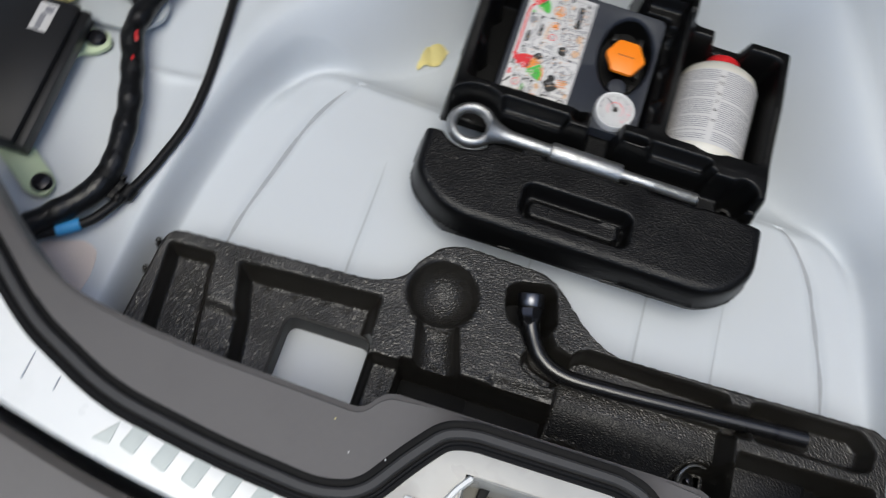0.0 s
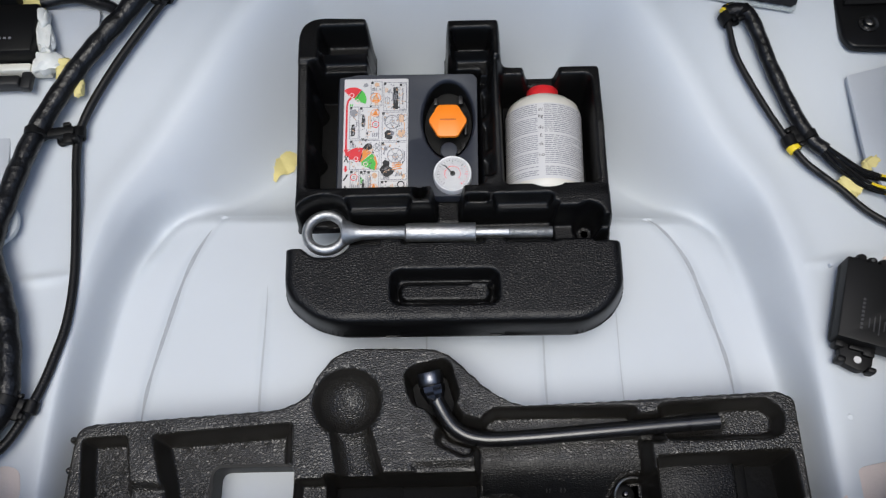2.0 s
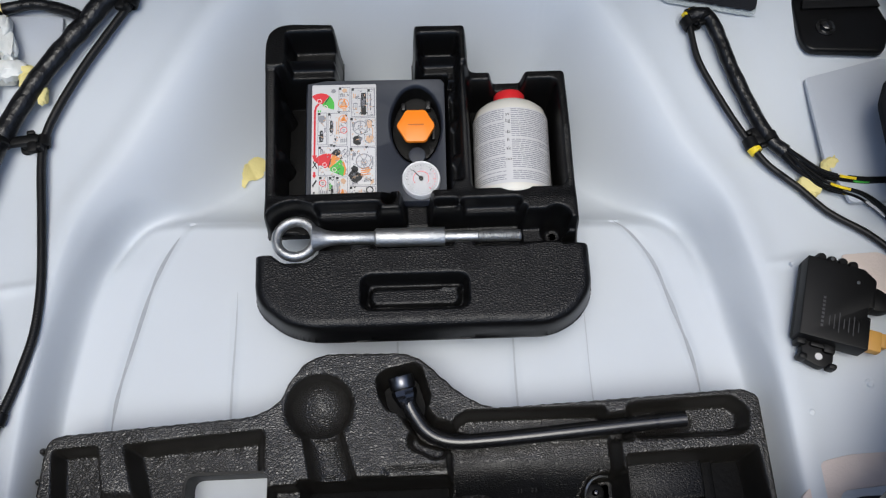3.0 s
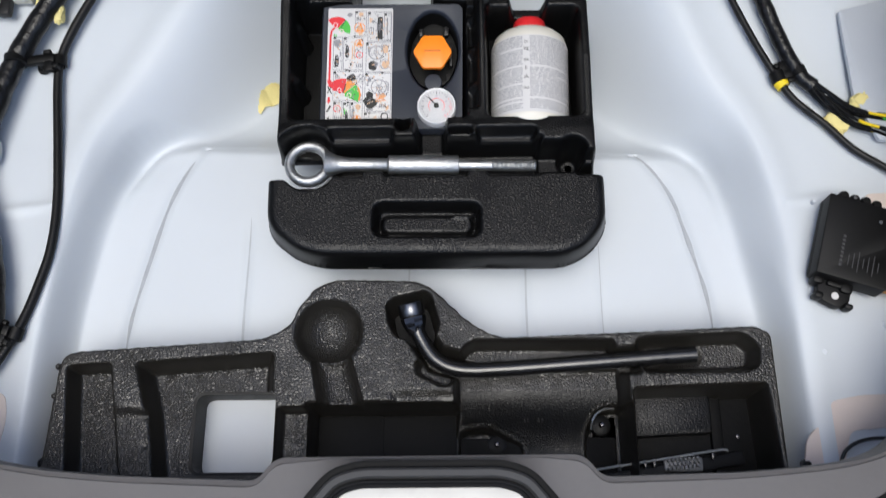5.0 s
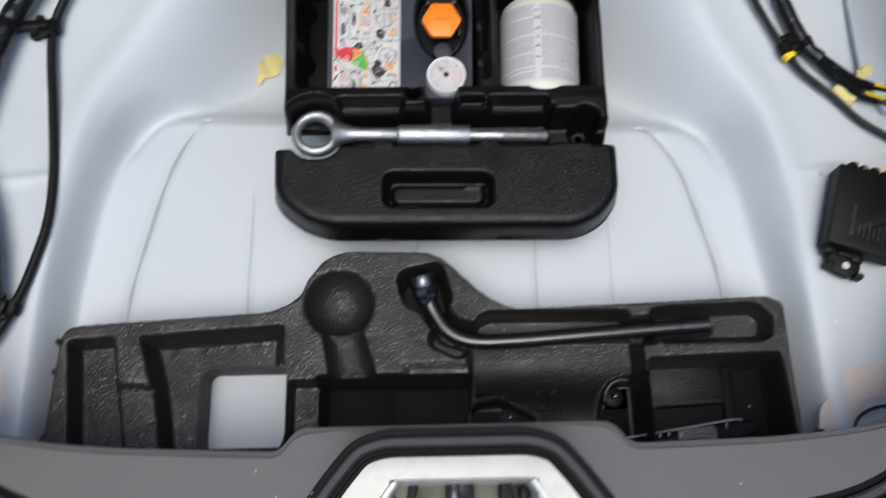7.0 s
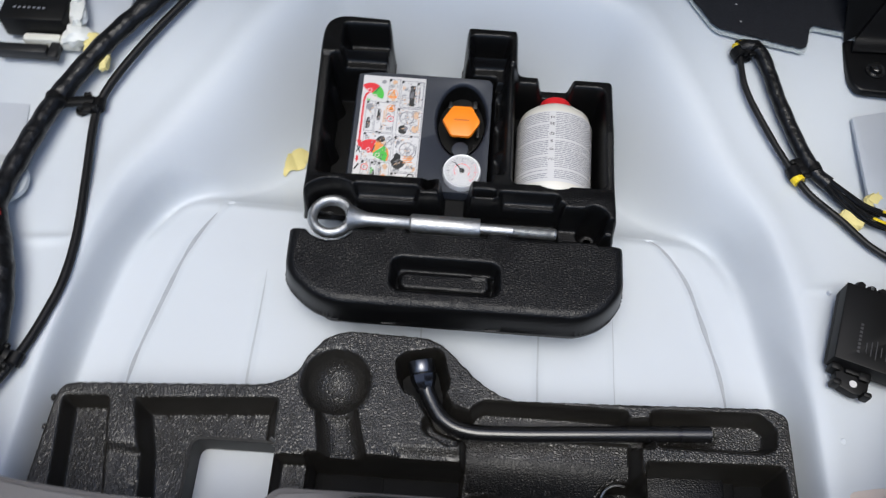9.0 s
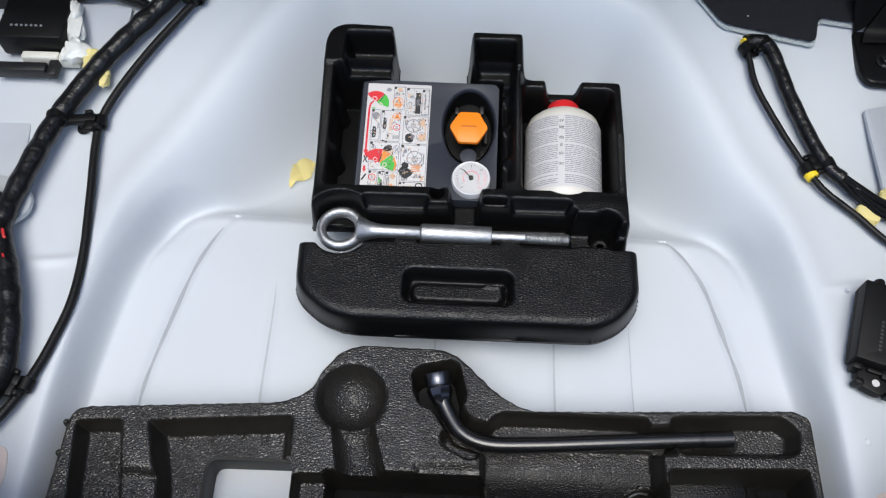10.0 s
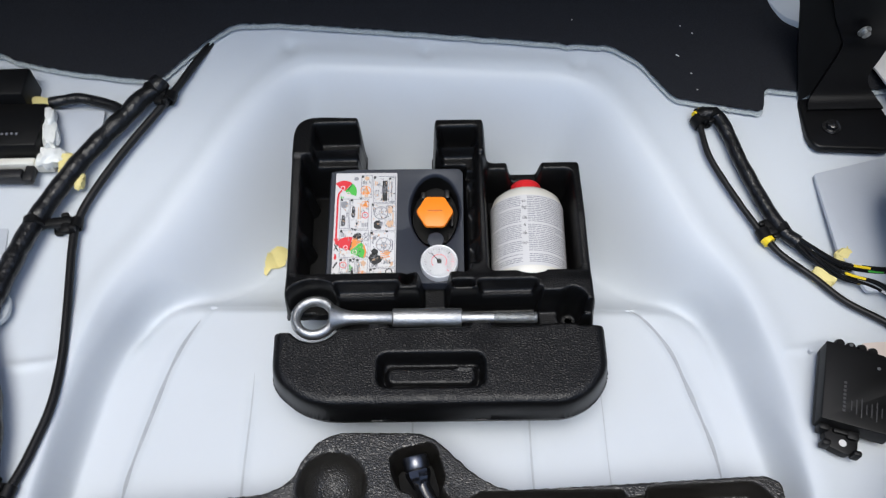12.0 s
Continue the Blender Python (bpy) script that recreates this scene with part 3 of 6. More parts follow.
part("backing", box(0.150, 0.15, 0.006, 0.002, (0.004, -0.41, SILL - 0.052)), CAVITY, latch, "greasy greige base plate")
part("cheek", join(prism([(-0.034, -0.341), (-0.042, -0.374), (-0.048, -0.376), (-0.043, -0.341)], SILL - 0.045, SILL - 0.020, 0.002), prism(rounded([(-0.042, -0.366), (-0.042, -0.378), (-0.058, -0.378), (-0.058, -0.368)], 0.003), SILL - 0.045, SILL - 0.019, 0.002)), BLACK, latch)
part("cheek", join(prism([(0.038, -0.377), (0.038, -0.341), (0.047, -0.341), (0.056, -0.377)], SILL - 0.045, SILL - 0.020, 0.002), box(0.018, 0.012, 0.026, 0.003, (0.060, -0.372, SILL - 0.032)), box(0.010, 0.014, 0.014, 0.004, (0.060, -0.354, SILL - 0.030))), BLACK, latch)
part("stop_block", box(0.014, 0.024, 0.014, 0.003, (-0.050, -0.354, SILL - 0.036)), CAVITY, latch, "greige stop block")
BUMPER = [(-0.95, -0.10), (-0.66, -0.272), (-0.50, -0.397), (-0.353, -0.430), (-0.20, -0.452), (0.20, -0.452), (0.353, -0.430), (0.50, -0.397), (0.66, -0.272), (0.95, -0.10)]
bv, bf = [], []
for x, y in soft(BUMPER, 0.04):
    bv += [(x, y + 0.012, -0.30), (x, y, SILL - 0.034), (x, y - 0.008, SILL - 0.026), (x, y - 0.06, SILL - 0.024), (x, -0.60, SILL - 0.05), (x, -0.64, -0.30)]
for i in range(len(bv) // 6 - 1):
    bf += [(6 * i + j, 6 * i + 6 + j, 6 * i + 7 + j, 6 * i + 1 + j) for j in range(5)]
single("bumper_cover", mesh(bv, bf), SILLPL, "dark grey plastic rear bumper cover below the sill", "bumper", kind="structure")

# ---- storage tray of black foam behind the sill ----
FOAM_OUT = rounded([(-0.428, -0.162), (-0.434, -0.30), (-0.432, -0.325), (0.386, -0.325), (0.386, -0.150), (0.368, -0.139), (0.20, -0.146), (0.075, -0.150),
                    (0.045, -0.134), (0.0, -0.090), (-0.02, -0.081), (-0.115, -0.078), (-0.140, -0.088), (-0.160, -0.114), (-0.168, -0.134), (-0.195, -0.148)], 0.024, 6)
TOP = 0.012


def foam_height(X, Y):
    out = d_poly(X, Y, FOAM_OUT)
    Z = np.full(X.shape, TOP) + 0.0015 * np.sin(X * 9)
    # left pocket, divider and L-shaped pocket with the hole through the tray
    Z = press(Z, d_poly(X, Y, rounded([(-0.417, -0.180), (-0.366, -0.177), (-0.356, -0.233), (-0.338, -0.335), (-0.400, -0.335)], 0.006)), -0.014, 0.008)
    Z = press(Z, d_poly(X, Y, rounded([(-0.372, -0.224), (-0.30, -0.228), (-0.29, -0.34), (-0.36, -0.34)], 0.006)), 0.004, 0.014)
    big = d_poly(X, Y, rounded([(-0.341, -0.176), (-0.180, -0.165), (-0.176, -0.335), (-0.306, -0.335), (-0.322, -0.24)], 0.007))
    Z = press(Z, big, -0.020, 0.014)
    # ball-shaped hollow and its stem
    r = np.hypot(X + 0.120, Y + 0.144)
    stem = d_poly(X, Y, [(-0.139, -0.172), (-0.095, -0.172), (-0.076, -0.235), (-0.127, -0.235)])
    Z = np.where(stem < 0, np.minimum(Z, TOP - 0.026 * np.sqrt(np.clip(1 - (1 - np.clip(-stem / 0.021, 0, 1)) ** 2, 0, 1))), Z)
    bowl = TOP - 0.040 * np.sqrt(np.clip(1 - (r / 0.0375) ** 2, 0, 1))
    Z = np.where(r < 0.0375, np.minimum(Z, bowl), Z)
    Z = Z - 0.0016 * np.exp(-((r - 0.039) / 0.002) ** 2) * (stem > 0)
    # deep pockets under the sill
    Z = press(Z, d_rect(X, Y, -0.144, 0.032, -0.34, -0.2245, 0.004), -0.056, 0.007)
    Z = press(Z, d_rect(X, Y, -0.175, -0.138, -0.34, -0.229, 0.004), -0.012, 0.005)
    Z = press(Z, d_rect(X, Y, 0.022, 0.218, -0.34, -0.180, 0.004), -0.026 - 0.029 * ease((-0.205 - Y) / 0.07), 0.007)
    Z = press(Z, d_poly(X, Y, rounded([(0.172, -0.34), (0.174, -0.252), (0.186, -0.230), (0.206, -0.225), (0.222, -0.226), (0.222, -0.34)], 0.010)), -0.062, 0.005)
    Z = press(Z, d_poly(X, Y, rounded([(0.024, -0.34), (0.026, -0.252), (0.060, -0.246), (0.080, -0.256), (0.104, -0.266), (0.108, -0.34)], 0.010)), -0.062, 0.006)
    Z = press(Z, d_poly(X, Y, rounded([(0.221, -0.211), (0.372, -0.206), (0.379, -0.34), (0.221, -0.34)], 0.006)), -0.044, 0.012)
    Z = np.where((X > 0.318) & (X < 0.328) & (Y < -0.216), np.maximum(Z, np.where(d_rect(X, Y, 0.315, 0.331, -0.34, -0.213, 0.003) < -0.002, -0.036, -1)), Z)
    # wrench bed
    Z = press(Z, d_poly(X, Y, rounded([(-0.055, -0.113), (-0.046, -0.105), (-0.009, -0.097), (-0.002, -0.104), (0.007, -0.138), (-0.001, -0.158), (-0.022, -0.157), (-0.044, -0.150), (-0.052, -0.134)], 0.006)), -0.052, 0.005)
    bend = np.minimum(d_bar(X, Y, (-0.022, -0.140), (0.002, -0.176), 0.016), d_bar(X, Y, (0.002, -0.176), (0.04, -0.187), 0.016))
    Z = press(Z, bend, -0.026, 0.006)
    Z = press(Z, d_bar(X, Y, (-0.008, -0.186), (0.012, -0.196), 0.013), -0.016, 0.005)
    Z = press(Z, d_poly(X, Y, rounded([(0.030, -0.166), (0.045, -0.155), (0.204, -0.156), (0.208, -0.166), (0.23, -0.168), (0.235, -0.197), (0.03, -0.200)], 0.005)), -0.020, 0.007)
    Z = press(Z, d_poly(X, Y, rounded([(0.226, -0.158), (0.240, -0.152), (0.352, -0.149), (0.370, -0.165), (0.366, -0.190), (0.350, -0.196), (0.235, -0.197)], 0.008)), -0.016, 0.010)
    Z = raise_to(Z, d_bar(X, Y, (0.226, -0.2035), (0.30, -0.2025), 0.005), TOP - 0.004, 0.004)
    Z = raise_to(Z, d_disc(X, Y, 0.2175, -0.157, 0.0085), TOP - 0.001, 0.004)
    Z = press(Z, d_bar(X, Y, (0.03, -0.1865), (0.298, -0.1725), 0.0125), -0.020, 0.006)
    # a lower ledge beside the stem
    Z = press(Z, d_rect(X, Y, -0.052, 0.030, -0.240, -0.210, 0.003), TOP - 0.006, 0.012)
    # scuffed outer wall
    rag = 0.0011 * np.sin(X * 1250 + 2 * np.sin(Y * 90)) * np.sin(Y * 1150 + X * 300) + 0.0005 * np.sin(X * 410)
    Z = np.where(out > -0.004 + rag, Z + (PAN - 0.03 - Z) * ease((out + 0.004 + rag) / 0.010), Z)
    for y in (-0.178, -0.212):
        bud = d_disc(X, Y, -0.4350, y, 0.0066)
        Z = np.where(bud < 0, np.maximum(Z, -0.012 + 0.010 * np.sqrt(np.clip(-bud / 0.008, 0, 1))), Z)
    Z = np.maximum(soften(Z, 3), PAN - 0.012)
    for x, y in ((-0.308, -0.190), (-0.275, -0.186), (-0.242, -0.183), (-0.217, -0.182), (-0.323, -0.237), (-0.320, -0.270)):
        Z = Z - 0.0022 * np.exp(-((X - x) ** 2 + (Y - y) ** 2) / 0.0042 ** 2)
    # hole through the tray
    hole_ = d_rect(X, Y, -0.276, -0.177, -0.300, -0.2085, 0.014)
    return np.where(hole_ < 0, PAN - 0.012, Z)


SHIFT = pose(-0.002, 0.0040, 0)
storage = thing("storage_tray", "black moulded foam storage tray with tool pockets behind the sill", "tray", SHIFT)
part("body", field(-0.452, 0.398, -0.335, -0.066, 0.0013, foam_height, PAN - 0.012), FOAM, storage)
# black ring added inside the hole, painting its wall dark
rim_line = rounded([(-0.276, -0.300), (-0.276, -0.2085), (-0.177, -0.2085), (-0.177, -0.300)], 0.014, 6)
part("hole_rim", ribbon(rim_line + rim_line[:2], [(0.0, -0.0205), (0.0012, -0.0192), (-0.0022, -0.0197), (-0.0026, -0.024), (-0.0020, PAN + 0.001), (0.0, PAN + 0.001)], 0.002), BLACK, storage, "black ring added to darken the opening's wall")
# smooth floors in a darker black that also paints the deep pockets' shade
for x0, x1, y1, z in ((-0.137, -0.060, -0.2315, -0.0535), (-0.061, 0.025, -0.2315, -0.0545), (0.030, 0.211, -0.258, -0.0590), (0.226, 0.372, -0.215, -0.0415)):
    part("pocket_floor", prism(rounded([(x0, -0.338), (x1, -0.338), (x1, y1), (x0, y1)], 0.004, 3), z - 0.002, z, 0.001), POCKET, storage, "smooth black pocket floor, darkened for shade")
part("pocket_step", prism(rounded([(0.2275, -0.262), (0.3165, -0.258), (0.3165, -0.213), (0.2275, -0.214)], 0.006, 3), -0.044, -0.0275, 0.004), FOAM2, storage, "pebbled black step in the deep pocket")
# black sheet laid in the bed, painting the shade at its bottom
part("bed_floor", prism(rounded([(-0.052, -0.114), (-0.045, -0.108), (-0.010, -0.100), (-0.005, -0.106), (0.003, -0.138), (-0.004, -0.154), (-0.022, -0.153), (-0.042, -0.147), (-0.049, -0.134)], 0.004, 3), -0.056, -0.0500), BLACK, storage, "black sheet painting the shade in the wrench bed")


# smoother wall sheet, darker than the tray's foam to carry shade
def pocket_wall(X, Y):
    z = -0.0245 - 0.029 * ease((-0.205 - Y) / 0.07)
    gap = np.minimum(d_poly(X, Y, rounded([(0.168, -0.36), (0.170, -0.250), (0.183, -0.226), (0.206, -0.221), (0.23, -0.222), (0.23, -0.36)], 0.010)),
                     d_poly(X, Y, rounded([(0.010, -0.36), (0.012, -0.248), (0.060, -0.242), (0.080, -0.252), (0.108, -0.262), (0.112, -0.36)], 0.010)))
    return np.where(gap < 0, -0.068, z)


part("pocket_wall", field(0.0315, 0.2105, -0.335, -0.2085, 0.0018, pocket_wall, -0.068), FOAM2, storage, "smoother pocket wall, its black darkened for shade")
for x, w in ((0.104, 0.0012), (0.1075, 0.0012), (0.120, 0.0022), (0.1245, 0.0022)):
    part("moulded_mark", box(w, 0.009, 0.0010, 0.0003, (x, -0.2385, -0.0385), rot=Matrix.Rotation(radians(24), 4, 'X')), FOAM, storage)
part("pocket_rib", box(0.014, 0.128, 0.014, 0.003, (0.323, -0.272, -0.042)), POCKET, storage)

# ---- tyre kit tray ----
KIT_BOT = 0.001
PLATE = rounded([(-0.200, 0.044), (-0.198, -0.020), (-0.163, -0.049), (-0.132, -0.0585), (0.150, -0.0615), (0.181, -0.047), (0.202, -0.018), (0.203, 0.043), (0.188, 0.052), (0.186, 0.09), (-0.184, 0.09), (-0.186, 0.052)], 0.022, 6)
UPPER = rounded([(-0.186, 0.035), (-0.189, 0.308), (-0.184, 0.326), (-0.170, 0.336), (-0.155, 0.338), (-0.097, 0.335), (-0.095, 0.264), (-0.001, 0.264), (-0.003, 0.329), (0.069, 0.328), (0.070, 0.268), (0.192, 0.267), (0.191, 0.035)], 0.008, 4)


def kit_height(X, Y):
    plate, upper = d_poly(X, Y, PLATE), d_poly(X, Y, UPPER)
    out = np.minimum(plate, upper)
    Z = np.where(Y < 0.060, 0.040, 0.064)
    lift = ease((Y - 0.085) / 0.02)
    wall_top = 0.062 + 0.026 * ease((Y - 0.10) / 0.22)
    right = ease((X - 0.06) / 0.01)
    wall_top = wall_top * (1 - right) + np.minimum(wall_top, 0.070) * right
    Z = Z * (1 - lift) + wall_top * lift
    # bed of the towing eye
    scallop = 0.006 * ((np.abs(X + 0.072) < 0.014) | (np.abs(X - 0.052) < 0.013)).astype(float)
    bed = np.maximum(np.abs(Y - 0.0605) - 0.020 + scallop * (Y < 0.06), np.abs(X + 0.01) - 0.137)
    Z = press(Z, bed, 0.014, 0.005)
    Z = press(Z, d_disc(X, Y, -0.150, 0.060, 0.036), 0.012, 0.006)
    Z = press(Z, d_rect(X, Y, -0.21, -0.150, 0.046, 0.078, 0.004), 0.005, 0.006)
    Z = press(Z, d_rect(X, Y, 0.118, 0.172, 0.042, 0.074, 0.006), 0.020, 0.006)
    Z = press(Z, d_disc(X, Y, 0.163, 0.062, 0.016), 0.004, 0.006)
    Z = press(Z, d_rect(X, Y, 0.168, 0.21, 0.040, 0.052, 0.003), 0.012, 0.004)
    # front band: moulded ridges, a hole and the gap below the gauge
    Z = press(Z, d_rect(X, Y, -0.125, -0.046, 0.074, 0.092, 0.005), 0.044, 0.005)
    Z = press(Z, d_rect(X, Y, 0.050, 0.122, 0.074, 0.092, 0.005), 0.044, 0.005)
    Z = press(Z, d_disc(X, Y, -0.036, 0.097, 0.0085), 0.020, 0.004)
    Z = press(Z, d_rect(X, Y, -0.022, 0.016, 0.070, 0.125, 0.005), 0.016, 0.005)
    Z = press(Z, d_rect(X, Y, 0.018, 0.046, 0.082, 0.093, 0.003), 0.048, 0.004)
    # slot in the plate
    Z = press(Z, d_box(X, Y, -0.0085, -0.0145, 0.064, 0.0225, 0.013, -0.7), 0.018, 0.008)
    Z = raise_to(Z, d_box(X, Y, -0.0085, -0.0172, 0.0555, 0.0135, 0.012, -0.7), 0.0275, 0.004)
    Z = raise_to(Z, d_box(X, Y, 0.034, -0.0075, 0.014, 0.0030, 0.002, -0.7), 0.0310, 0.003)
    # the cavities
    Z = press(Z, d_rect(X, Y, -0.172, 0.042, 0.106, 0.345, 0.006), 0.003, 0.006)
    Z = press(Z, d_rect(X, Y, 0.036, 0.056, 0.116, 0.262, 0.006), 0.046, 0.008)
    Z = press(Z, d_rect(X, Y, 0.064, 0.178, 0.106, 0.252, 0.008), 0.003, 0.006)
    # posts behind the inflator, each hollow with a lower ledge
    for x0, x1, y1 in ((-0.187, -0.099, 0.335), (-0.001, 0.067, 0.326)):
        Z = np.where((X > x0) & (X < x1) & (Y > 0.262), np.maximum(Z, 0.088 * ease((Y - 0.262) / 0.012) + 0.02), Z)
        Z = np.where((X > x0) & (X < x1) & (Y > 0.262), np.minimum(Z, 0.088), Z)
        a = x0 + (0.026 if x0 < -0.1 else 0.006)
        b = x1 + (0.01 if x0 < -0.1 else -0.010)
        Z = press(Z, d_rect(X, Y, a, b, 0.284, y1 - 0.012, 0.006), 0.050, 0.008)
        Z = press(Z, d_rect(X, Y, a, b, 0.255, 0.287, 0.004), 0.060, 0.006)
    # dip behind the bottle
    Z = press(Z, d_rect(X, Y, 0.094, 0.140, 0.24, 0.28, 0.006), 0.044, 0.006)
    # knobs along the cavity walls
    for x, y in ((-0.170, 0.238), (-0.170, 0.165), (0.050, 0.245), (0.051, 0.200), (0.052, 0.150)):
        Z = np.where(Y > 0.10, np.maximum(Z, np.where(d_disc(X, Y, x, y, 0.011) < 0, 0.058 * np.sqrt(np.clip(1 - ((X - x) ** 2 + (Y - y) ** 2) / 0.011 ** 2, 0, 1)) ** 0.4, -1)), Z)
    R = np.where(Y < 0.05, 0.014, 0.006)
    over = np.clip(out + R, 0, R)
    Z = Z - np.where(Y < 0.05, 1.0, 0.9) * (R - np.sqrt(np.maximum(0, R * R - over * over)))
    Z = np.where(out > -0.002, Z + (KIT_BOT - 0.012 - Z) * ease((out + 0.002) / 0.006), Z)
    Z = np.maximum(soften(Z - 0.004, 4) + 0.004, KIT_BOT)
    # open notch under the ring of the towing eye
    return np.where(d_rect(X, Y, -0.25, -0.1255, 0.0375, 0.0740, 0.010) < 0, KIT_BOT, Z)


kit = thing("tool_tray", "black moulded foam tray holding the tyre repair kit", "tray")
part("body", field(-0.210, 0.214, -0.078, 0.352, 0.0013, kit_height, KIT_BOT), FOAM2, kit)
# sheets over the cavity bottoms, with the deep shade painted black
for x0, x1, y1 in ((-0.168, 0.038, 0.258), (0.068, 0.174, 0.248)):
    part("cavity_floor", prism(rounded([(x0, 0.110), (x1, 0.110), (x1, y1), (x0, y1)], 0.004, 3), 0.0032, 0.0048, 0.001), POCKET, kit, "smooth black sheet painting the shade in the cavity")
for outline_, cy, y0, y1 in ((PLATE, 0.010, -1, 0.036), (UPPER, 0.18, 0.095, 1)):
    part("foot_rim", prism([(x * 1.007, min(y1, max(y0, cy + (y - cy) * 1.012))) for x, y in outline_ if y0 - 0.05 < y < y1 + 0.03], KIT_BOT - 0.010, KIT_BOT + 0.005, 0.0015), FOAM2, kit)
part("base", prism(rounded([(-0.150, -0.036), (-0.060, -0.036), (-0.045, -0.020), (0.030, -0.020), (0.048, -0.038), (0.155, -0.038), (0.172, -0.010), (0.178, 0.255), (0.060, 0.256), (0.060, 0.320), (0.004, 0.320), (0.0, 0.256), (-0.1, 0.256), (-0.106, 0.328), (-0.170, 0.328), (-0.180, 0.29), (-0.180, 0.118), (-0.105, 0.118), (-0.105, -0.005), (-0.175, -0.005), (-0.172, -0.020)], 0.006, 4), PAN - 0.055, 0.004), FOAM2, kit)


# ---- tyre inflator ----
def ribbon_oval(cx_, cy_, rx, ry, z0, z1, n=48):
    verts = [(cx_ + rx * math.cos(2 * math.pi * i / n), cy_ + ry * math.sin(2 * math.pi * i / n), z) for i in range(n) for z in (z0, z1)]
    return mesh(verts, [(2 * i, 2 * i + 1, (2 * i + 3) % (2 * n), (2 * i + 2) % (2 * n)) for i in range(n)])


inflator = thing("tyre_inflator", "dark grey tyre inflator with picture label and orange knob", "inflator", pose(-0.047, 0.187, 0.0485, 9.5, 0, -1.0))
W0, W1, H0, H1 = -0.092, 0.083, -0.085, 0.078
def holed(outer, c, rx, ry, depth, low, n=64):
    """A block with a rounded edge and an oval hollow in its top."""
    verts, faces = [], []
    ang = [2 * math.pi * i / n for i in range(n)]
    o = np.array(rounded(outer, 0.008, 6))

    def cast(a, grow):
        dx, dy = math.cos(a), math.sin(a)
        best = 1.0
        for i in range(len(o)):
            p, q = o[i - 1] - c, o[i] - c
            e = q - p
            det = dx * -e[1] + dy * e[0]
            if abs(det) < 1e-12:
                continue
            t = (p[0] * -e[1] + p[1] * e[0]) / det
            u = (dx * p[1] - dy * p[0]) / det
            if t > 0 and -1e-6 <= u <= 1 + 1e-6:
                best = min(best, t) if best < 1.0 else t
        return (c[0] + dx * best * grow, c[1] + dy * best * grow)
    rings = [[(*cast(a, 1.0), low) for a in ang], [(*cast(a, 1.0), -0.003) for a in ang], [(*cast(a, 0.985), 0.0) for a in ang],
             [(c[0] + rx * 1.10 * math.cos(a), c[1] + ry * 1.07 * math.sin(a), 0.0) for a in ang],
             [(c[0] + rx * 1.06 * math.cos(a), c[1] + ry * 1.04 * math.sin(a), -0.0010) for a in ang],
             [(c[0] + rx * 1.02 * math.cos(a), c[1] + ry * 1.02 * math.sin(a), -0.0026) for a in ang],
             [(c[0] + rx * math.cos(a), c[1] + ry * math.sin(a), -0.0045) for a in ang],
             [(c[0] + rx * 0.97 * math.cos(a), c[1] + ry * 0.97 * math.sin(a), -depth) for a in ang]]
    for r_ in rings:
        verts += r_
    for j in range(len(rings) - 1):
        for i in range(n):
            faces.append((j * n + i, j * n + (i + 1) % n, (j + 1) * n + (i + 1) % n, (j + 1) * n + i))
    faces.append([(len(rings) - 1) * n + i for i in range(n)])
    return mesh(verts, faces)


part("body", holed([(W0, H0), (W1, H0), (W1, H1), (W0, H1)], np.array((0.046, 0.017)), 0.0315, 0.0510, 0.036, -0.075), GREYPL, inflator)
part("recess", prism(disc(1, 40, (0.046, 0.017), 0.0307, 0.0497), -0.0365, -0.0345), BLACK, inflator, "black oval recess floor")
part("recess_wall", ribbon_oval(0.046, 0.017, 0.0303, 0.0492, -0.036, -0.0030), BLACK, inflator, "black recess wall")
for x, y, w, h in ((0.062, 0.052, 0.006, 0.012), (0.068, 0.020, 0.004, 0.03), (0.060, -0.018, 0.007, 0.007), (0.066, -0.012, 0.006, 0.014), (0.030, 0.050, 0.005, 0.010)):
    part("catch", box(w, h, 0.008, 0.001, (x, y, -0.026)), PLASTIC, inflator)
star = [(0.0245 * (1 if i % 2 == 0 else 0.855) * math.cos(radians(30 * i)), 0.0245 * (1 if i % 2 == 0 else 0.855) * math.sin(radians(30 * i))) for i in range(12)]
knob = part("knob", prism(rounded(star, 0.004, 3), 0.000, 0.0055, 0.0015), ORANGE, inflator, "orange six-sided knob", m=pose(0.046, 0.013, 0, 0, 0, 0))
part("stem", prism(disc(0.013, 24), -0.021, 0.0), RUBBER, knob, "black stem")
part("slot", box(0.020, 0.0020, 0.001, 0.0004, (0, 0.001, 0.0056)), mat("dark_orange", (0.55, 0.13, 0.01), 0.5), knob)
part("button", prism(disc(0.0105, 28, (0.047, -0.0235)), -0.021, -0.002, 0.001), GREYPL, inflator)
gauge = part("gauge", lathe([(0.0238, -0.004), (0.0238, 0.006), (0.0228, 0.0078), (0.0212, 0.0070)], 40), mat("pale_gauge_case", (0.55, 0.56, 0.58), 0.4), inflator, "round white pressure gauge", m=pose(0.0515, -0.0580, 0.001, -4, 0, 0))
part("dial", prism(disc(0.0213, 40), 0.0066, 0.0073), mat("pale_grey_dial", (0.34, 0.345, 0.37), 0.5), gauge)
for i in range(25):
    a = radians(230 - 280 * i / 24)
    long_ = 0.0036 if i % 4 == 0 else 0.002
    part("tick", box(long_, 0.0005 if i % 4 else 0.0008, 0.0002, 0, (0.0185 - long_ / 2, 0, 0.0075)), INKBLACK if i < 17 else INKRED, gauge, m=Matrix.Rotation(a, 4, 'Z'))
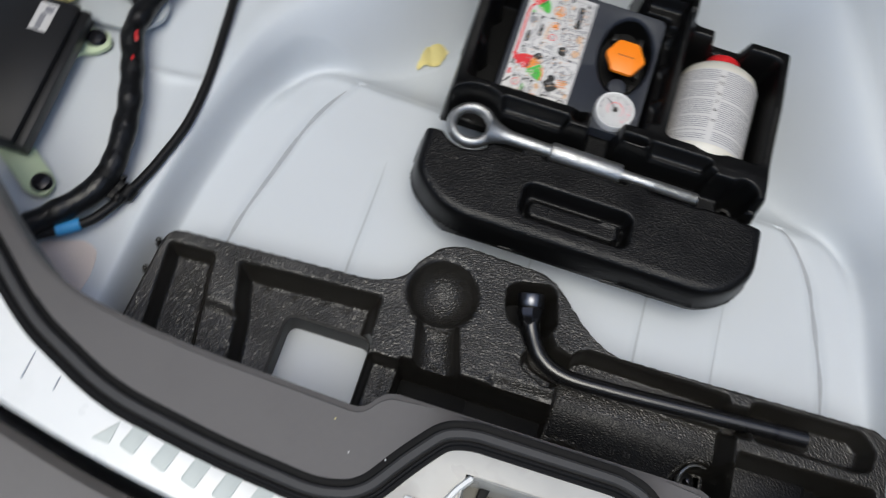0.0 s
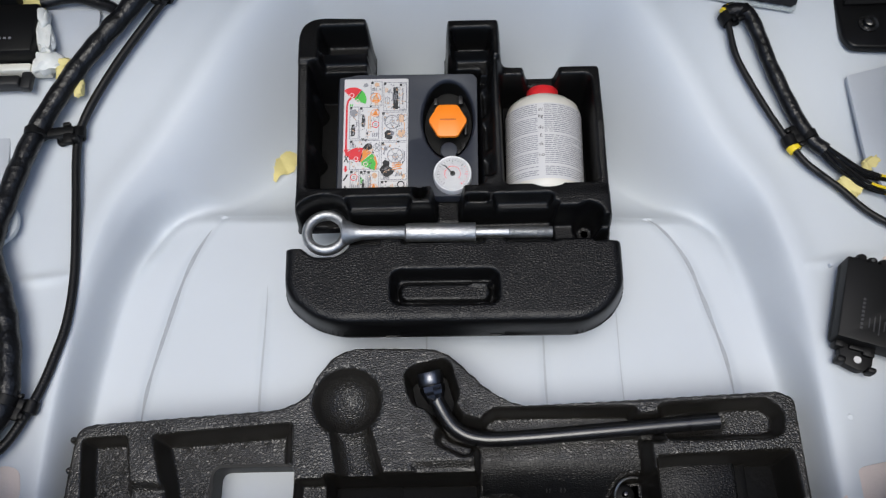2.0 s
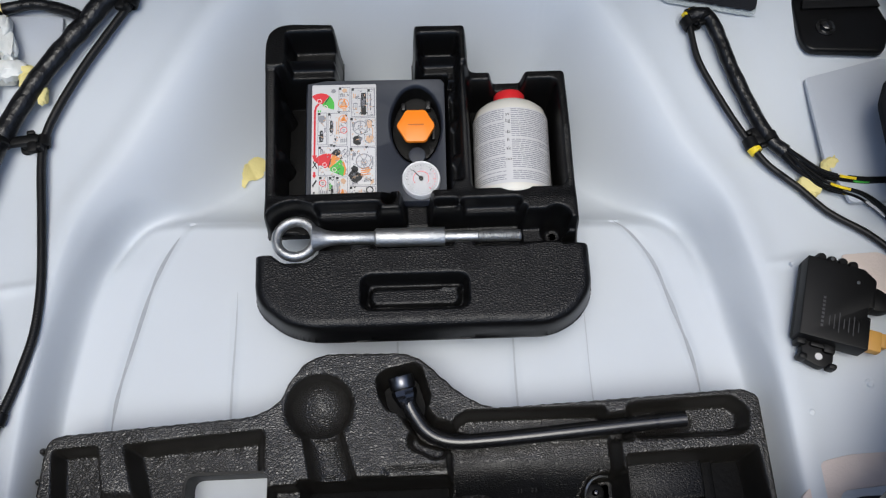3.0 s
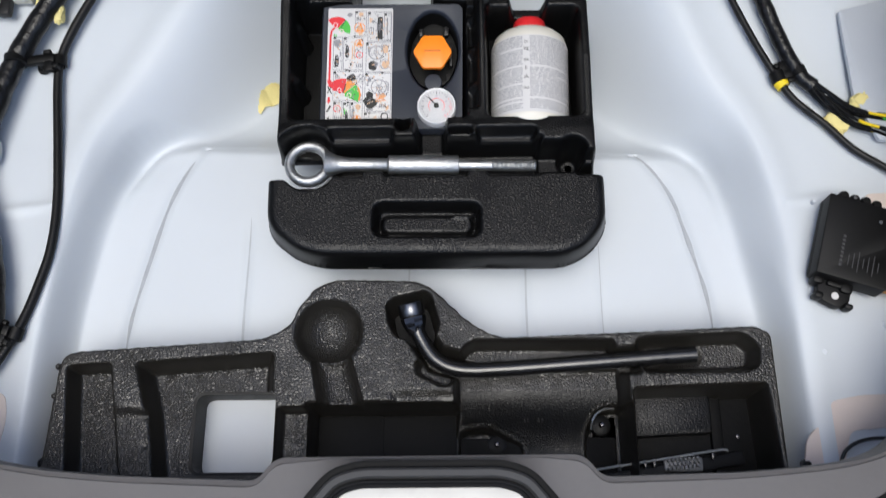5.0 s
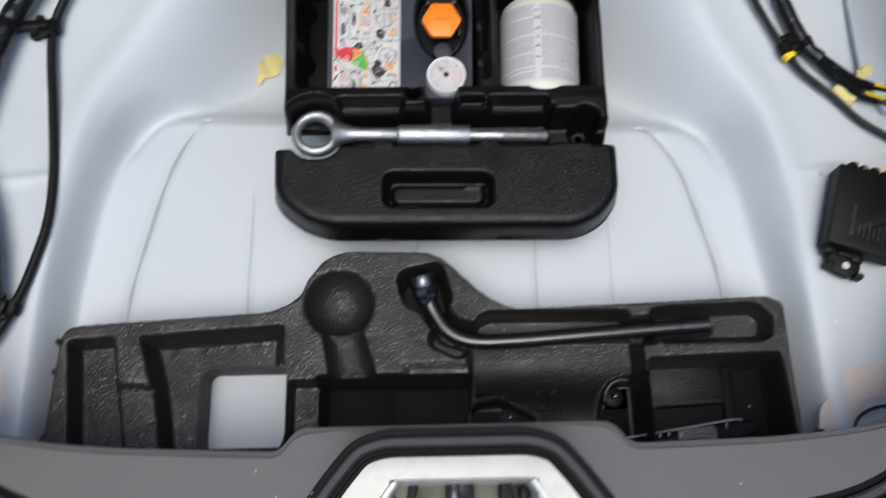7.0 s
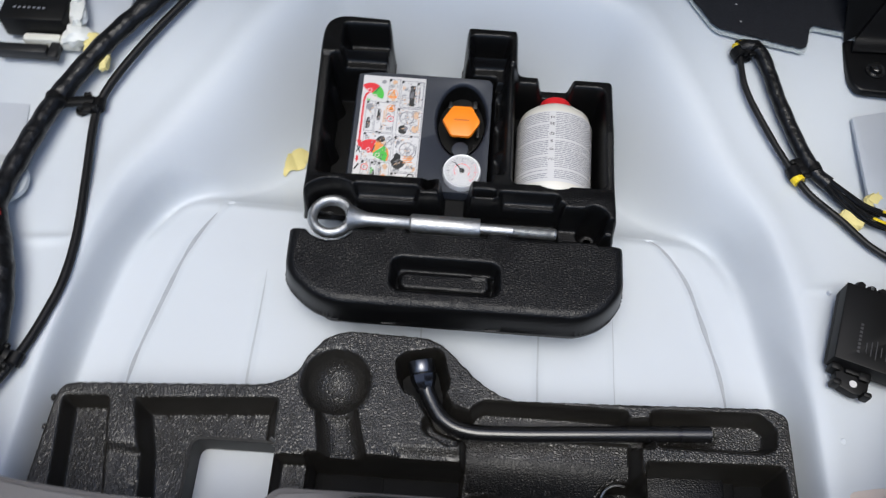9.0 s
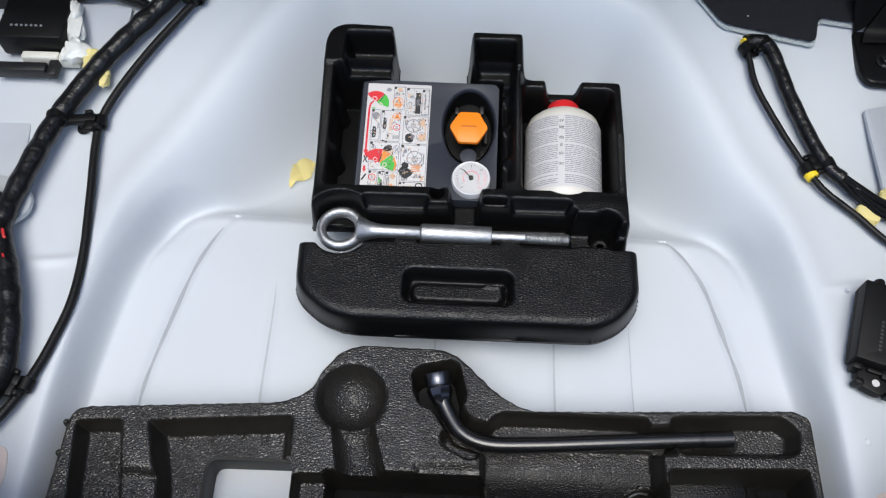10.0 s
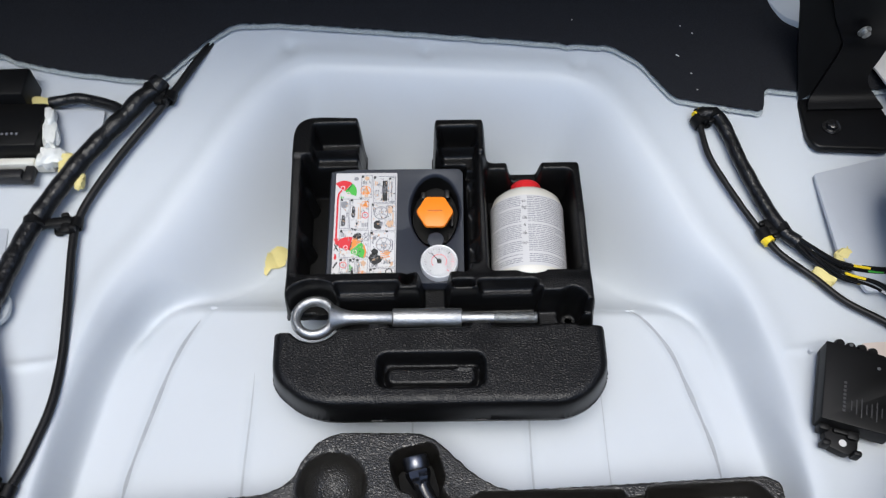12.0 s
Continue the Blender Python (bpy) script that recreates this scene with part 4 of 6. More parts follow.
for i in range(5):
    a = radians(215 - 250 * i / 4)
    part("numeral_bar", box(0.0026, 0.0013, 0.0002, 0, (0.0128 * math.cos(a), 0.0128 * math.sin(a), 0.0075)), INKGREY, gauge)
part("red_scale", prism(disc(0.0098, 30, (0, 0), a0=-40, a1=220, inner=0.0092), 0.0073, 0.0076), INKRED, gauge)
part("needle", box(0.0185, 0.0013, 0.0006, 0.0002, (0.0055, 0, 0.0082)), INKBLACK, gauge, m=Matrix.Rotation(radians(132), 4, 'Z'))
part("hub", prism(disc(0.0030, 16), 0.0074, 0.0096, 0.0006), INKBLACK, gauge)
part("glass", lathe([(0.0214, 0.0096), (0.012, 0.0098), (0.0, 0.0098)], 32), mat("clear_glass", (1, 1, 1), 0.05, trans=1.0, vary=0.0, spec=0.15), gauge).visible_shadow = False

# the picture label: a sheet with printed panels
sheet = part("label", prism(rounded([(-0.084, -0.085), (-0.0035, -0.085), (-0.0035, 0.0715), (-0.084, 0.0715)], 0.002), 0.0, 0.0008, 0.0002), PAPER, inflator, "white label with coloured instruction pictures")
Z0, Z1 = 0.0008, 0.0011


def ink(name, poly, material, z=0.0):
    return part(name, prism(poly, Z0 + z, Z1 + z), material, sheet, smooth=False)


def rect(x, y, w, h):
    return [(x, y), (x + w, y), (x + w, y + h), (x, y + h)]


def outline(x, y, w, h, t=0.0005):
    for r in (rect(x, y, w, t), rect(x, y + h - t, w, t), rect(x, y + t, t, h - 2 * t), rect(x + w - t, y + t, t, h - 2 * t)):
        ink("panel_line", r, INKGREY)


def pie(cx_, cy_, r, parts):
    for name, a0, a1, ink_ in parts:
        ink(name, disc(r, 14, (cx_, cy_), a0=a0, a1=a1, inner=r * 0.16), ink_)


def spot(a, b):
    """From the label's own grid: 0 to 306 across, 0 to 510 down."""
    return (-0.084 + 0.0805 * a / 306, 0.0715 - 0.1565 * b / 510)


U = 0.0805 / 306


def frame_box(a0, b0, a1, b1, t=0.00065):
    (x0, y1), (x1, y0) = spot(a0, b0), spot(a1, b1)
    outline(x0, y0, x1 - x0, y1 - y0, t)
    ink("panel_number_bar", rect(x0 + 0.0003, y1 - 0.0034, 0.0030, 0.0032), INKBLACK, 0.0002)


def stroke(pts, w, material, z=0.0001):
    """A drawn line of straight pieces."""
    for (xa, ya), (xb, yb) in zip(pts, pts[1:]):
        l_ = max(1e-6, math.hypot(xb - xa, yb - ya))
        nx, ny = -(yb - ya) / l_ * w / 2, (xb - xa) / l_ * w / 2
        ink("picture_stroke", [(xa - nx, ya - ny), (xb - nx, yb - ny), (xb + nx, yb + ny), (xa + nx, ya + ny)], material, z)


def hoop(a, b, r, material, thick=0.16, sx=1.0):
    x, y = spot(a, b)
    ink("picture_ring", disc(r * U, 22, (x, y), sx, 1.0, a0=0, a1=359.9, inner=r * U * (1 - thick)), material, 0.0001)


def car_sign(a, b, w, h, material=INKBLACK):
    x, y = spot(a, b)
    w, h = w * U, h * U
    ink("car_sign", [(x - w / 2, y - h * 0.42), (x - w * 0.2, y - h / 2), (x + w * 0.35, y - h * 0.46), (x + w / 2, y - h * 0.2), (x + w * 0.42, y + h * 0.25), (x + w * 0.2, y + h / 2), (x - w * 0.4, y + h * 0.45)], material)
    for k in (-0.28, 0.26):
        ink("car_window", rect(x - w * 0.12, y + h * k - h * 0.09, w * 0.36, h * 0.17), INKMID, 0.0002)


def hand_shape(a, b, r, material):
    x, y = spot(a, b)
    ink("picture_shape", [(x + r * U * (0.75 + 0.5 * random.random()) * math.cos(t_), y + r * U * (0.75 + 0.5 * random.random()) * math.sin(t_)) for t_ in np.linspace(0, 2 * math.pi, 13, endpoint=False)], material)


def speed_sign(a, b, r):
    hoop(a, b, r, INKRED, 0.2)
    x, y = spot(a, b)
    for k in (-1, 1):
        ink("numeral_bar", rect(x - r * U * 0.35, y + k * r * U * 0.24 - r * U * 0.14, r * U * 0.7, r * U * 0.26), INKGREY)


def small_print(a, b, n, length, step=11, material=INKMID):
    for k in range(n):
        x, y = spot(a + k * step, b)
        ink("text_bar", rect(x, y - length * U, 0.0014, length * U * random.uniform(0.7, 1.0)), material)


random.seed(7)
for bx in ((127, 12, 182, 120), (188, 16, 300, 142), (28, 122, 72, 262), (76, 124, 168, 264), (182, 146, 302, 272), (32, 268, 172, 392), (180, 276, 302, 436), (36, 396, 78, 498), (82, 398, 112, 500), (116, 398, 172, 502), (180, 440, 302, 506)):
    frame_box(*bx)
pie(*spot(42, 92), 0.0170, (("red_sector", 52, 132, INKRED), ("green_sector", -18, 50, INKGREEN)))
pie(*spot(76, 368), 0.0212, (("red_sector", 76, 146, INKRED), ("orange_sector", 42, 74, INKORANGE), ("green_sector", -24, 40, INKGREEN)))
for a, b, r in ((36, 72, 15), (64, 100, 15), (62, 346, 13), (108, 368, 14)):
    hoop(a, b, r * 0.8, PALE_INK, 0.3)
hoop(40, 92, 9, PAPER, 0.9)
hoop(76, 370, 9, PAPER, 0.9)
stroke([spot(62, 82), spot(82, 52)], 0.0010, INKBLACK, 0.0004)
stroke([spot(80, 360), spot(92, 322)], 0.0010, INKBLACK, 0.0004)
# the red guide line with its arrows
stroke([spot(34, 82), spot(19, 96), spot(14, 120), spot(14, 308)], 0.0024, INKRED)
ink("red_arrow", [spot(2, 306), spot(14, 330), spot(27, 306)], INKRED, 0.0002)
stroke([spot(14, 376), spot(14, 392)], 0.0026, INKRED)
ink("red_arrow", [spot(5, 390), spot(14, 404), spot(24, 390)], INKRED, 0.0002)
stroke([spot(46, 346), spot(30, 346)], 0.0022, INKRED)
stroke([spot(8, 332), spot(26, 362)], 0.0014, INKBLACK)
stroke([spot(24, 334), spot(6, 360)], 0.0012, INKBLACK)
stroke([spot(6, 438), spot(24, 412)], 0.0020, INKBLACK)
car_sign(14, 474, 12, 34)
# panel pictures
small_print(28, 108, 2, 14, 9, INKGREEN)
hand_shape(102, 28, 12, INKMID)
hand_shape(156, 26, 12, INKTAN)
hoop(150, 84, 26, INKORANGE, 0.12)
ink("warning_triangle", [spot(132, 100), spot(170, 100), spot(154, 62)], INKORANGE)
ink("warning_triangle", [spot(140, 94), spot(160, 94), spot(152, 74)], INKTAN, 0.0002)
ink("black_bar", rect(*spot(234, 134), 24 * U, 112 * U), INKBLACK)
small_print(241, 22, 1, 96, 8, INKMID)
frame_box(264, 22, 298, 138)
small_print(277, 30, 1, 92, 8, INKGREY)
outline(*spot(196, 112), 20 * U, 34 * U, 0.0007)
stroke([spot(206, 112), spot(206, 78)], 0.0006, INKGREY)
hoop(212, 58, 7, INKMID, 0.8)
hand_shape(48, 150, 18, INKMID)
hoop(48, 150, 18, INKGREY, 0.1)
car_sign(46, 224, 20, 60)
car_sign(94, 184, 18, 62)
ink("down_arrow", [spot(106, 234), spot(112, 248), spot(118, 234)], INKBLACK)
small_print(116, 140, 2, 90, 9, INKTAN)
hoop(150, 150, 20, INKORANGE, 0.12)
ink("warning_triangle", [spot(136, 160), spot(164, 160), spot(152, 132)], INKORANGE)
speed_sign(152, 200, 17)
small_print(136, 232, 4, 24, 9, INKMID)
hoop(230, 190, 36, INKMID, 0.14)
hoop(230, 190, 12, INKMID, 0.2)
for b in (0, 120, 240):
    x, y = spot(230, 190)
    stroke([(x, y), (x + 30 * U * math.cos(radians(b + 90)), y + 30 * U * math.sin(radians(b + 90)))], 0.0009, INKMID)
hand_shape(214, 246, 22, INKBLACK)
hand_shape(228, 240, 12, INKGREY)
hoop(272, 238, 24, INKGREY, 0.07)
hand_shape(274, 238, 19, INKTAN)
small_print(262, 152, 4, 46, 6, INKTAN)
hand_shape(116, 296, 19, INKBLACK)
hand_shape(120, 290, 9, INKMID)
hoop(160, 300, 20, INKMID, 0.12)
stroke([spot(150, 288), spot(170, 312)], 0.0008, INKGREY)
stroke([spot(170, 288), spot(150, 312)], 0.0008, INKGREY)
stroke([spot(150, 336), spot(160, 366), spot(154, 392)], 0.0020, INKORANGE)
hoop(246, 334, 38, INKMID, 0.12)
hoop(248, 338, 16, INKMID, 0.2)
for b in range(0, 360, 60):
    x, y = spot(246, 334)
    stroke([(x, y), (x + 32 * U * math.cos(radians(b)), y + 32 * U * math.sin(radians(b)))], 0.0006, INKMID)
hand_shape(206, 398, 30, INKBLACK)
hand_shape(204, 366, 17, INKBLACK)
hand_shape(212, 390, 13, INKMID)
for k in range(4):
    stroke([spot(232, 366 + 9 * k), spot(272 + 6 * (k % 2), 362 + 9 * k)], 0.0012, INKORANGE)
hand_shape(262, 372, 14, INKTAN)
hand_shape(202, 304, 9, INKGREY)
hand_shape(286, 420, 10, INKTAN)
speed_sign(54, 424, 17)
small_print(42, 452, 4, 22, 9, INKMID)
car_sign(98, 456, 14, 50)
small_print(86, 424, 2, 30, 8, INKGREEN)
hand_shape(150, 418, 13, INKTAN)
hoop(146, 470, 21, INKORANGE, 0.12)
ink("warning_triangle", [spot(130, 482), spot(162, 482), spot(148, 448)], INKORANGE)
small_print(122, 410, 2, 78, 7, INKGREY)
hand_shape(214, 484, 20, INKBLACK)
hand_shape(196, 492, 12, INKGREY)
hand_shape(240, 478, 12, INKGREY)
hoop(274, 456, 18, INKBLACK, 0.3)
hand_shape(272, 488, 17, INKBLACK)
for a, b, l_, k in ((230, 60, 40, 3), (196, 40, 24, 2), (134, 40, 16, 3), (190, 160, 30, 2), (286, 180, 60, 1), (60, 180, 30, 1), (150, 104, 14, 2), (130, 300, 24, 2), (192, 300, 26, 1), (286, 300, 60, 1), (190, 420, 14, 4), (250, 400, 24, 4), (46, 470, 24, 2), (224, 452, 22, 2), (252, 470, 30, 1), (40, 282, 20, 3)):
    small_print(a, b, k, l_, 8, random.choice((INKGREY, INKMID, INKTAN)))
for a, b in ((120, 118), (84, 260), (196, 440), (98, 264), (252, 272), (96, 396)):
    ink("step_arrow", [spot(a, b), spot(a + 8, b + 9), spot(a + 16, b)], INKBLACK, 0.0003)


# fine strokes that fill the label's pictures
for i, (a0, b0, a1, b1) in enumerate(((30, 124, 72, 262), (78, 126, 168, 264), (184, 148, 300, 272), (34, 270, 172, 392), (182, 278, 300, 436), (38, 398, 110, 498), (118, 400, 172, 500), (182, 442, 300, 506), (190, 18, 300, 142), (128, 14, 182, 120))):
    for k, ink_ in enumerate((INKGREY, INKTAN, INKBLACK)):
        verts, faces = [], []
        for _ in range(max(5, int((a1 - a0) * (b1 - b0) / (520, 900, 1500)[k]))):
            x, y = spot(random.uniform(a0 + 5, a1 - 5), random.uniform(b0 + 5, b1 - 5))
            t_, l_, w_ = random.uniform(0, math.pi), random.uniform(0.0012, 0.0040), random.uniform(0.00025, 0.0006)
            ux, uy = math.cos(t_) * l_ / 2, math.sin(t_) * l_ / 2
            vx, vy = -math.sin(t_) * w_, math.cos(t_) * w_
            n = len(verts)
            verts += [(x - ux - vx, y - uy - vy, Z1 + 0.0001), (x + ux - vx, y + uy - vy, Z1 + 0.0001), (x + ux + vx, y + uy + vy, Z1 + 0.0001), (x - ux + vx, y - uy + vy, Z1 + 0.0001)]
            faces.append((n, n + 1, n + 2, n + 3))
        part("picture_hatching", mesh(verts, faces), ink_, sheet, smooth=False)


# ---- sealant bottle ----
bottle = thing("sealant_bottle", "white sealant bottle with red cap lying in the kit tray", "bottle", pose(0.1170, 0.098, 0.018, -90 + 5, 0, -1.5))
prof = [(0.0, 0.001), (0.036, 0.001), (0.0425, 0.0028), (0.0466, 0.0085), (0.0476, 0.016), (0.0476, 0.108), (0.0470, 0.117), (0.0440, 0.126), (0.037, 0.1325), (0.028, 0.136), (0.020, 0.138), (0.019, 0.142), (0.0, 0.142)]
part("body", lathe(prof, 56), BOTTLE, bottle)
part("cap", lathe([(0.0, 0.138), (0.0195, 0.138), (0.0202, 0.140), (0.0202, 0.152), (0.0185, 0.1545), (0.0, 0.1550)], 36), RED, bottle, "red screw cap")


def wrap(r, a0, a1, z0, z1, n=48):
    """A patch bent round the bottle; angles from its upper side, to its right."""
    verts, faces = [], []
    for i in range(n + 1):
        a = radians(a0 + (a1 - a0) * i / n)
        for z in (z0, z1):
            verts.append((r * math.sin(a), -r * math.cos(a), z))
    for i in range(n):
        faces.append((2 * i, 2 * i + 2, 2 * i + 3, 2 * i + 1))
    return mesh(verts, faces)


tag = part("label", wrap(0.0480, -88, 88, 0.0145, 0.114), PAPER, bottle, "white label with lines of small print")
random.seed(3)
for row in range(37):
    z = 0.1108 - 0.00256 * row
    for a0, a1 in ((-84, -14), (-4, 84)):
        if (row + 5 * (a0 > -20)) % 9 == 6:
            a1 -= random.uniform(20, 45)
        if row not in (15, 31):
            verts, faces, a = [], [], a0
            while a < a1 - 2:
                e = min(a1, a + random.uniform(4, 13))
                h = random.uniform(0.0010, 0.0013)
                for i in range(5):
                    t = radians(a + (e - a) * i / 4)
                    verts += [(0.0482 * math.sin(t), -0.0482 * math.cos(t), z), (0.0482 * math.sin(t), -0.0482 * math.cos(t), z + h)]
                    if i:
                        n = len(verts)
                        faces.append((n - 4, n - 2, n - 1, n - 3))
                a = e + random.uniform(1.0, 1.8)
            part("text_bar", mesh(verts, faces), INKMID, tag)


def lettering(body, size, material, parent, m, name="lettering"):
    cu = bpy.data.curves.new(name, 'FONT')
    cu.body, cu.size, cu.extrude = body, size, 0.0001
    cu.align_x = 'CENTER'
    tmp = bpy.data.objects.new(name, cu)
    scene.collection.objects.link(tmp)
    me = bpy.data.meshes.new_from_object(tmp.evaluated_get(bpy.context.evaluated_depsgraph_get()))
    bpy.data.objects.remove(tmp)
    return part(name, me, material, parent, m=m, smooth=False)


for word, z in (("sv", 0.1030), ("bg", 0.0940), ("da", 0.0790), ("fi", 0.0680), ("sk", 0.0570), ("no", 0.0430)):
    a = radians(-9)
    lettering(word, 0.0066, INKBLACK, tag, Matrix.Translation((0.0483 * math.sin(a), -0.0483 * math.cos(a), z)) @ Matrix.Rotation(radians(90), 4, 'X') @ Matrix.Rotation(a, 4, 'Y'))

# ---- towing eye ----
tow = thing("towing_eye", "galvanised steel towing eye lying in its bed of the kit tray", "towing eye", pose(-0.150, 0.0595, 0.033, 0, 0, -1.2))
ringp = [(0.0232 + 0.0060 * math.cos(a), 0.0078 * math.sin(a)) for a in np.linspace(0, 2 * math.pi, 16, endpoint=False)]
part("ring", lathe(ringp, 56, close=True), STEEL, tow)
LAY = Matrix.Rotation(radians(90), 4, 'Y')
part("neck", lathe([(0.0175, 0.021), (0.0148, 0.026), (0.0112, 0.034), (0.0088, 0.043), (0.0079, 0.054), (0.0078, 0.094), (0.0098, 0.097)], 28), STEEL, tow, m=LAY)
part("sleeve", lathe([(0.0095, 0.095), (0.0112, 0.097), (0.0115, 0.120), (0.0115, 0.1785), (0.0110, 0.1795), (0.006, 0.180)], 32), STEEL, tow, m=LAY)
thread = [(0.0066, 0.179), (0.0066, 0.218)]
for i in range(34):
    thread += [(0.0064, 0.2190 + i * 0.0015), (0.0071, 0.2197 + i * 0.0015)]
thread += [(0.0066, 0.2705), (0.0058, 0.2715)]
part("threaded_rod", lathe(thread, 24), STEEL, tow, "threaded steel rod", m=LAY)

# ---- wheel wrench ----
wrench = thing("wheel_wrench", "black lacquered angled wheel wrench lying in the storage tray", "wrench", SHIFT)
WZ = -0.006
part("handle", tube([(-0.022, -0.132, WZ + 0.004), (-0.015, -0.150, WZ), (0.002, -0.174, WZ - 0.002), (0.030, -0.186, WZ - 0.002), (0.080, -0.186, WZ - 0.001), (0.16, -0.181, WZ), (0.24, -0.1755, WZ), (0.262, -0.174, WZ)], 0.0090, 16), DARKSTEEL, wrench)
part("collar", tube([(0.258, -0.1742, WZ), (0.262, -0.1740, WZ), (0.2665, -0.1738, WZ)], 0.0082, 16, 0.002), POLISH, wrench, "polished joint")
part("tip", tube([(0.266, -0.1738, WZ), (0.280, -0.1730, WZ), (0.299, -0.1718, WZ)], 0.0093, 16, 0.003), DARKSTEEL, wrench)
HEAD = Matrix.Translation((-0.0215, -0.137, WZ + 0.002)) @ Matrix.Rotation(radians(13), 4, 'Z') @ Matrix.Rotation(radians(-76), 4, 'X')
part("socket", lathe([(0.0, -0.008), (0.0088, -0.008), (0.0120, 0.000), (0.0146, 0.007), (0.0146, 0.012), (0.0, 0.012)], 8), POLISH, wrench, "polished faceted socket head", m=HEAD)
part("socket_ring", lathe([(0.0, 0.0118), (0.0128, 0.0118), (0.0128, 0.0136), (0.0, 0.0136)], 24), BLACK, wrench, m=HEAD)
# lighter steel paints the reflection on the black socket's upper end
part("socket_mouth", lathe([(0.0, 0.0134), (0.0140, 0.0134), (0.0148, 0.0144), (0.0148, 0.0275), (0.0140, 0.0285), (0.0108, 0.0285), (0.0102, 0.018), (0.0, 0.018)], 10), HEADMETAL, wrench, "mouth of the socket, its reflection painted in lighter steel", m=HEAD)

# ---- left side: harness, cable, bracket, control boxes ----
harness_l = thing("wiring_harness", "thick black taped wiring harness along the deck", "wiring harness", group="wiring harnesses")
part("trunk", tube([(-0.384, 0.424, 0.070), (-0.394, 0.409, 0.066), (-0.411, 0.392, 0.064), (-0.427, 0.371, 0.059), (-0.451, 0.341, 0.054), (-0.489, 0.286, 0.045), (-0.529, 0.204, 0.034), (-0.551, 0.109, 0.031), (-0.556, 0.049, 0.031), (-0.539, 0.007, 0.031),
                    (-0.520, -0.042, 0.031), (-0.508, -0.091, 0.030), (-0.505, -0.132, 0.028), (-0.518, -0.165, 0.026), (-0.552, -0.206, 0.024), (-0.590, -0.240, 0.024)], 0.0132, 14, 0.0025, lumps=0.060), TAPE, harness_l)
part("branch", tube([(-0.428, 0.367, 0.054), (-0.440, 0.382, 0.057), (-0.459, 0.392, 0.058), (-0.500, 0.402, 0.060), (-0.540, 0.396, 0.059)], 0.0078, 12, 0.0025, lumps=0.05), TAPE, harness_l)
part("branch", tube([(-0.556, 0.062, 0.030), (-0.566, 0.085, 0.032), (-0.600, 0.100, 0.034), (-0.680, 0.110, 0.034)], 0.0085, 12, 0.003, lumps=0.10), TAPE, harness_l)
for i, (x, y) in enumerate(((-0.538, 0.010), (-0.547, 0.040))):
    part("wire_end", tube([(x, y, 0.0415), (x + 0.003, y - 0.006, 0.0432), (x + 0.006, y - 0.012, 0.0415)], 0.0018, 6, 0.003), RED, harness_l, "bare coloured wire")
single("release_cable", tube([(-0.327, 0.505, 0.060), (-0.343, 0.466, 0.062), (-0.374, 0.404, 0.056), (-0.428, 0.321, 0.041), (-0.462, 0.258, 0.030), (-0.477, 0.217, 0.022), (-0.478, 0.179, 0.017), (-0.469, 0.104, 0.012), (-0.460, 0.026, 0.009), (-0.459, -0.035, 0.009), (-0.467, -0.083, 0.010), (-0.476, -0.121, 0.012), (-0.488, -0.156, 0.016), (-0.506, -0.187, 0.018), (-0.542, -0.214, 0.018), (-0.58, -0.24, 0.018)],
                                             0.0055, 10, 0.0010, ridge=0.00016, pitch=0.0040), CABLE, "thin black corrugated cable conduit beside the harness", "cable", group="thin cables")
single("blue_tape", tube([(-0.511, -0.1915, 0.018), (-0.521, -0.199, 0.018), (-0.531, -0.206, 0.018)], 0.0068, 12, 0.003), BLUE, "bright blue tape wound round the thin cable", "tape")


def cable_clip(a, b, ra, rb, at_floor=0.0):
    """A black plastic double clip on a foot; a, b: the harness and the cable that it holds."""
    a, b = Vector(a), Vector(b)
    mid = (a + b) / 2
    turn = math.degrees(math.atan2(b.y - a.y, b.x - a.x))
    d = math.hypot(b.x - a.x, b.y - a.y)
    c = thing("cable_clip", "black plastic double cable clip holding harness and cable", "clip", pose(mid.x, mid.y, mid.z, 0, 0, turn), group="cable clips")
    part("band", mesh_ring(ra, 0.013), BLACK, c, m=pose(-d / 2, 0, a.z - mid.z, 90, 0, 0))
    part("band", mesh_ring(rb, 0.016), BLACK, c, m=pose(d / 2, 0, b.z - mid.z, 90, 0, 0))
    part("bridge", box(max(0.012, d - rb), 0.013, 0.010, 0.003, (0.001, 0, 0.001)), BLACK, c)
    part("tail", join(box(0.013, 0.018, 0.009, 0.003, (d / 2 - 0.010, -0.010, 0.001)), box(0.007, 0.007, 0.012, 0.002, (d / 2 - 0.001, -0.013, 0.002)), box(0.010, 0.006, 0.007, 0.002, (d / 2 - 0.012, 0.009, 0.003))), BLACK, c)
    part("foot", lathe([(0.0, -mid.z + at_floor), (0.009, -mid.z + at_floor), (0.008, -mid.z + at_floor + 0.003), (0.004, -mid.z + at_floor + 0.004), (0.004, 0.0)], 16), BLACK, c)
    return c


def mesh_ring(r, w):
    return lathe([(r, -w / 2), (r + 0.0022, -w / 2 + 0.001), (r + 0.0022, w / 2 - 0.001), (r, w / 2)], 24, close=True)


cable_clip((-0.527, 0.208, 0.035), (-0.4775, 0.214, 0.022), 0.0116, 0.0064, 0.010)
cable_clip((-0.396, 0.408, 0.066), (-0.373, 0.404, 0.056), 0.0116, 0.0070, 0.042)
cable_clip((-0.505, -0.135, 0.028), (-0.482, -0.140, 0.014), 0.0116, 0.0064, 0.0)
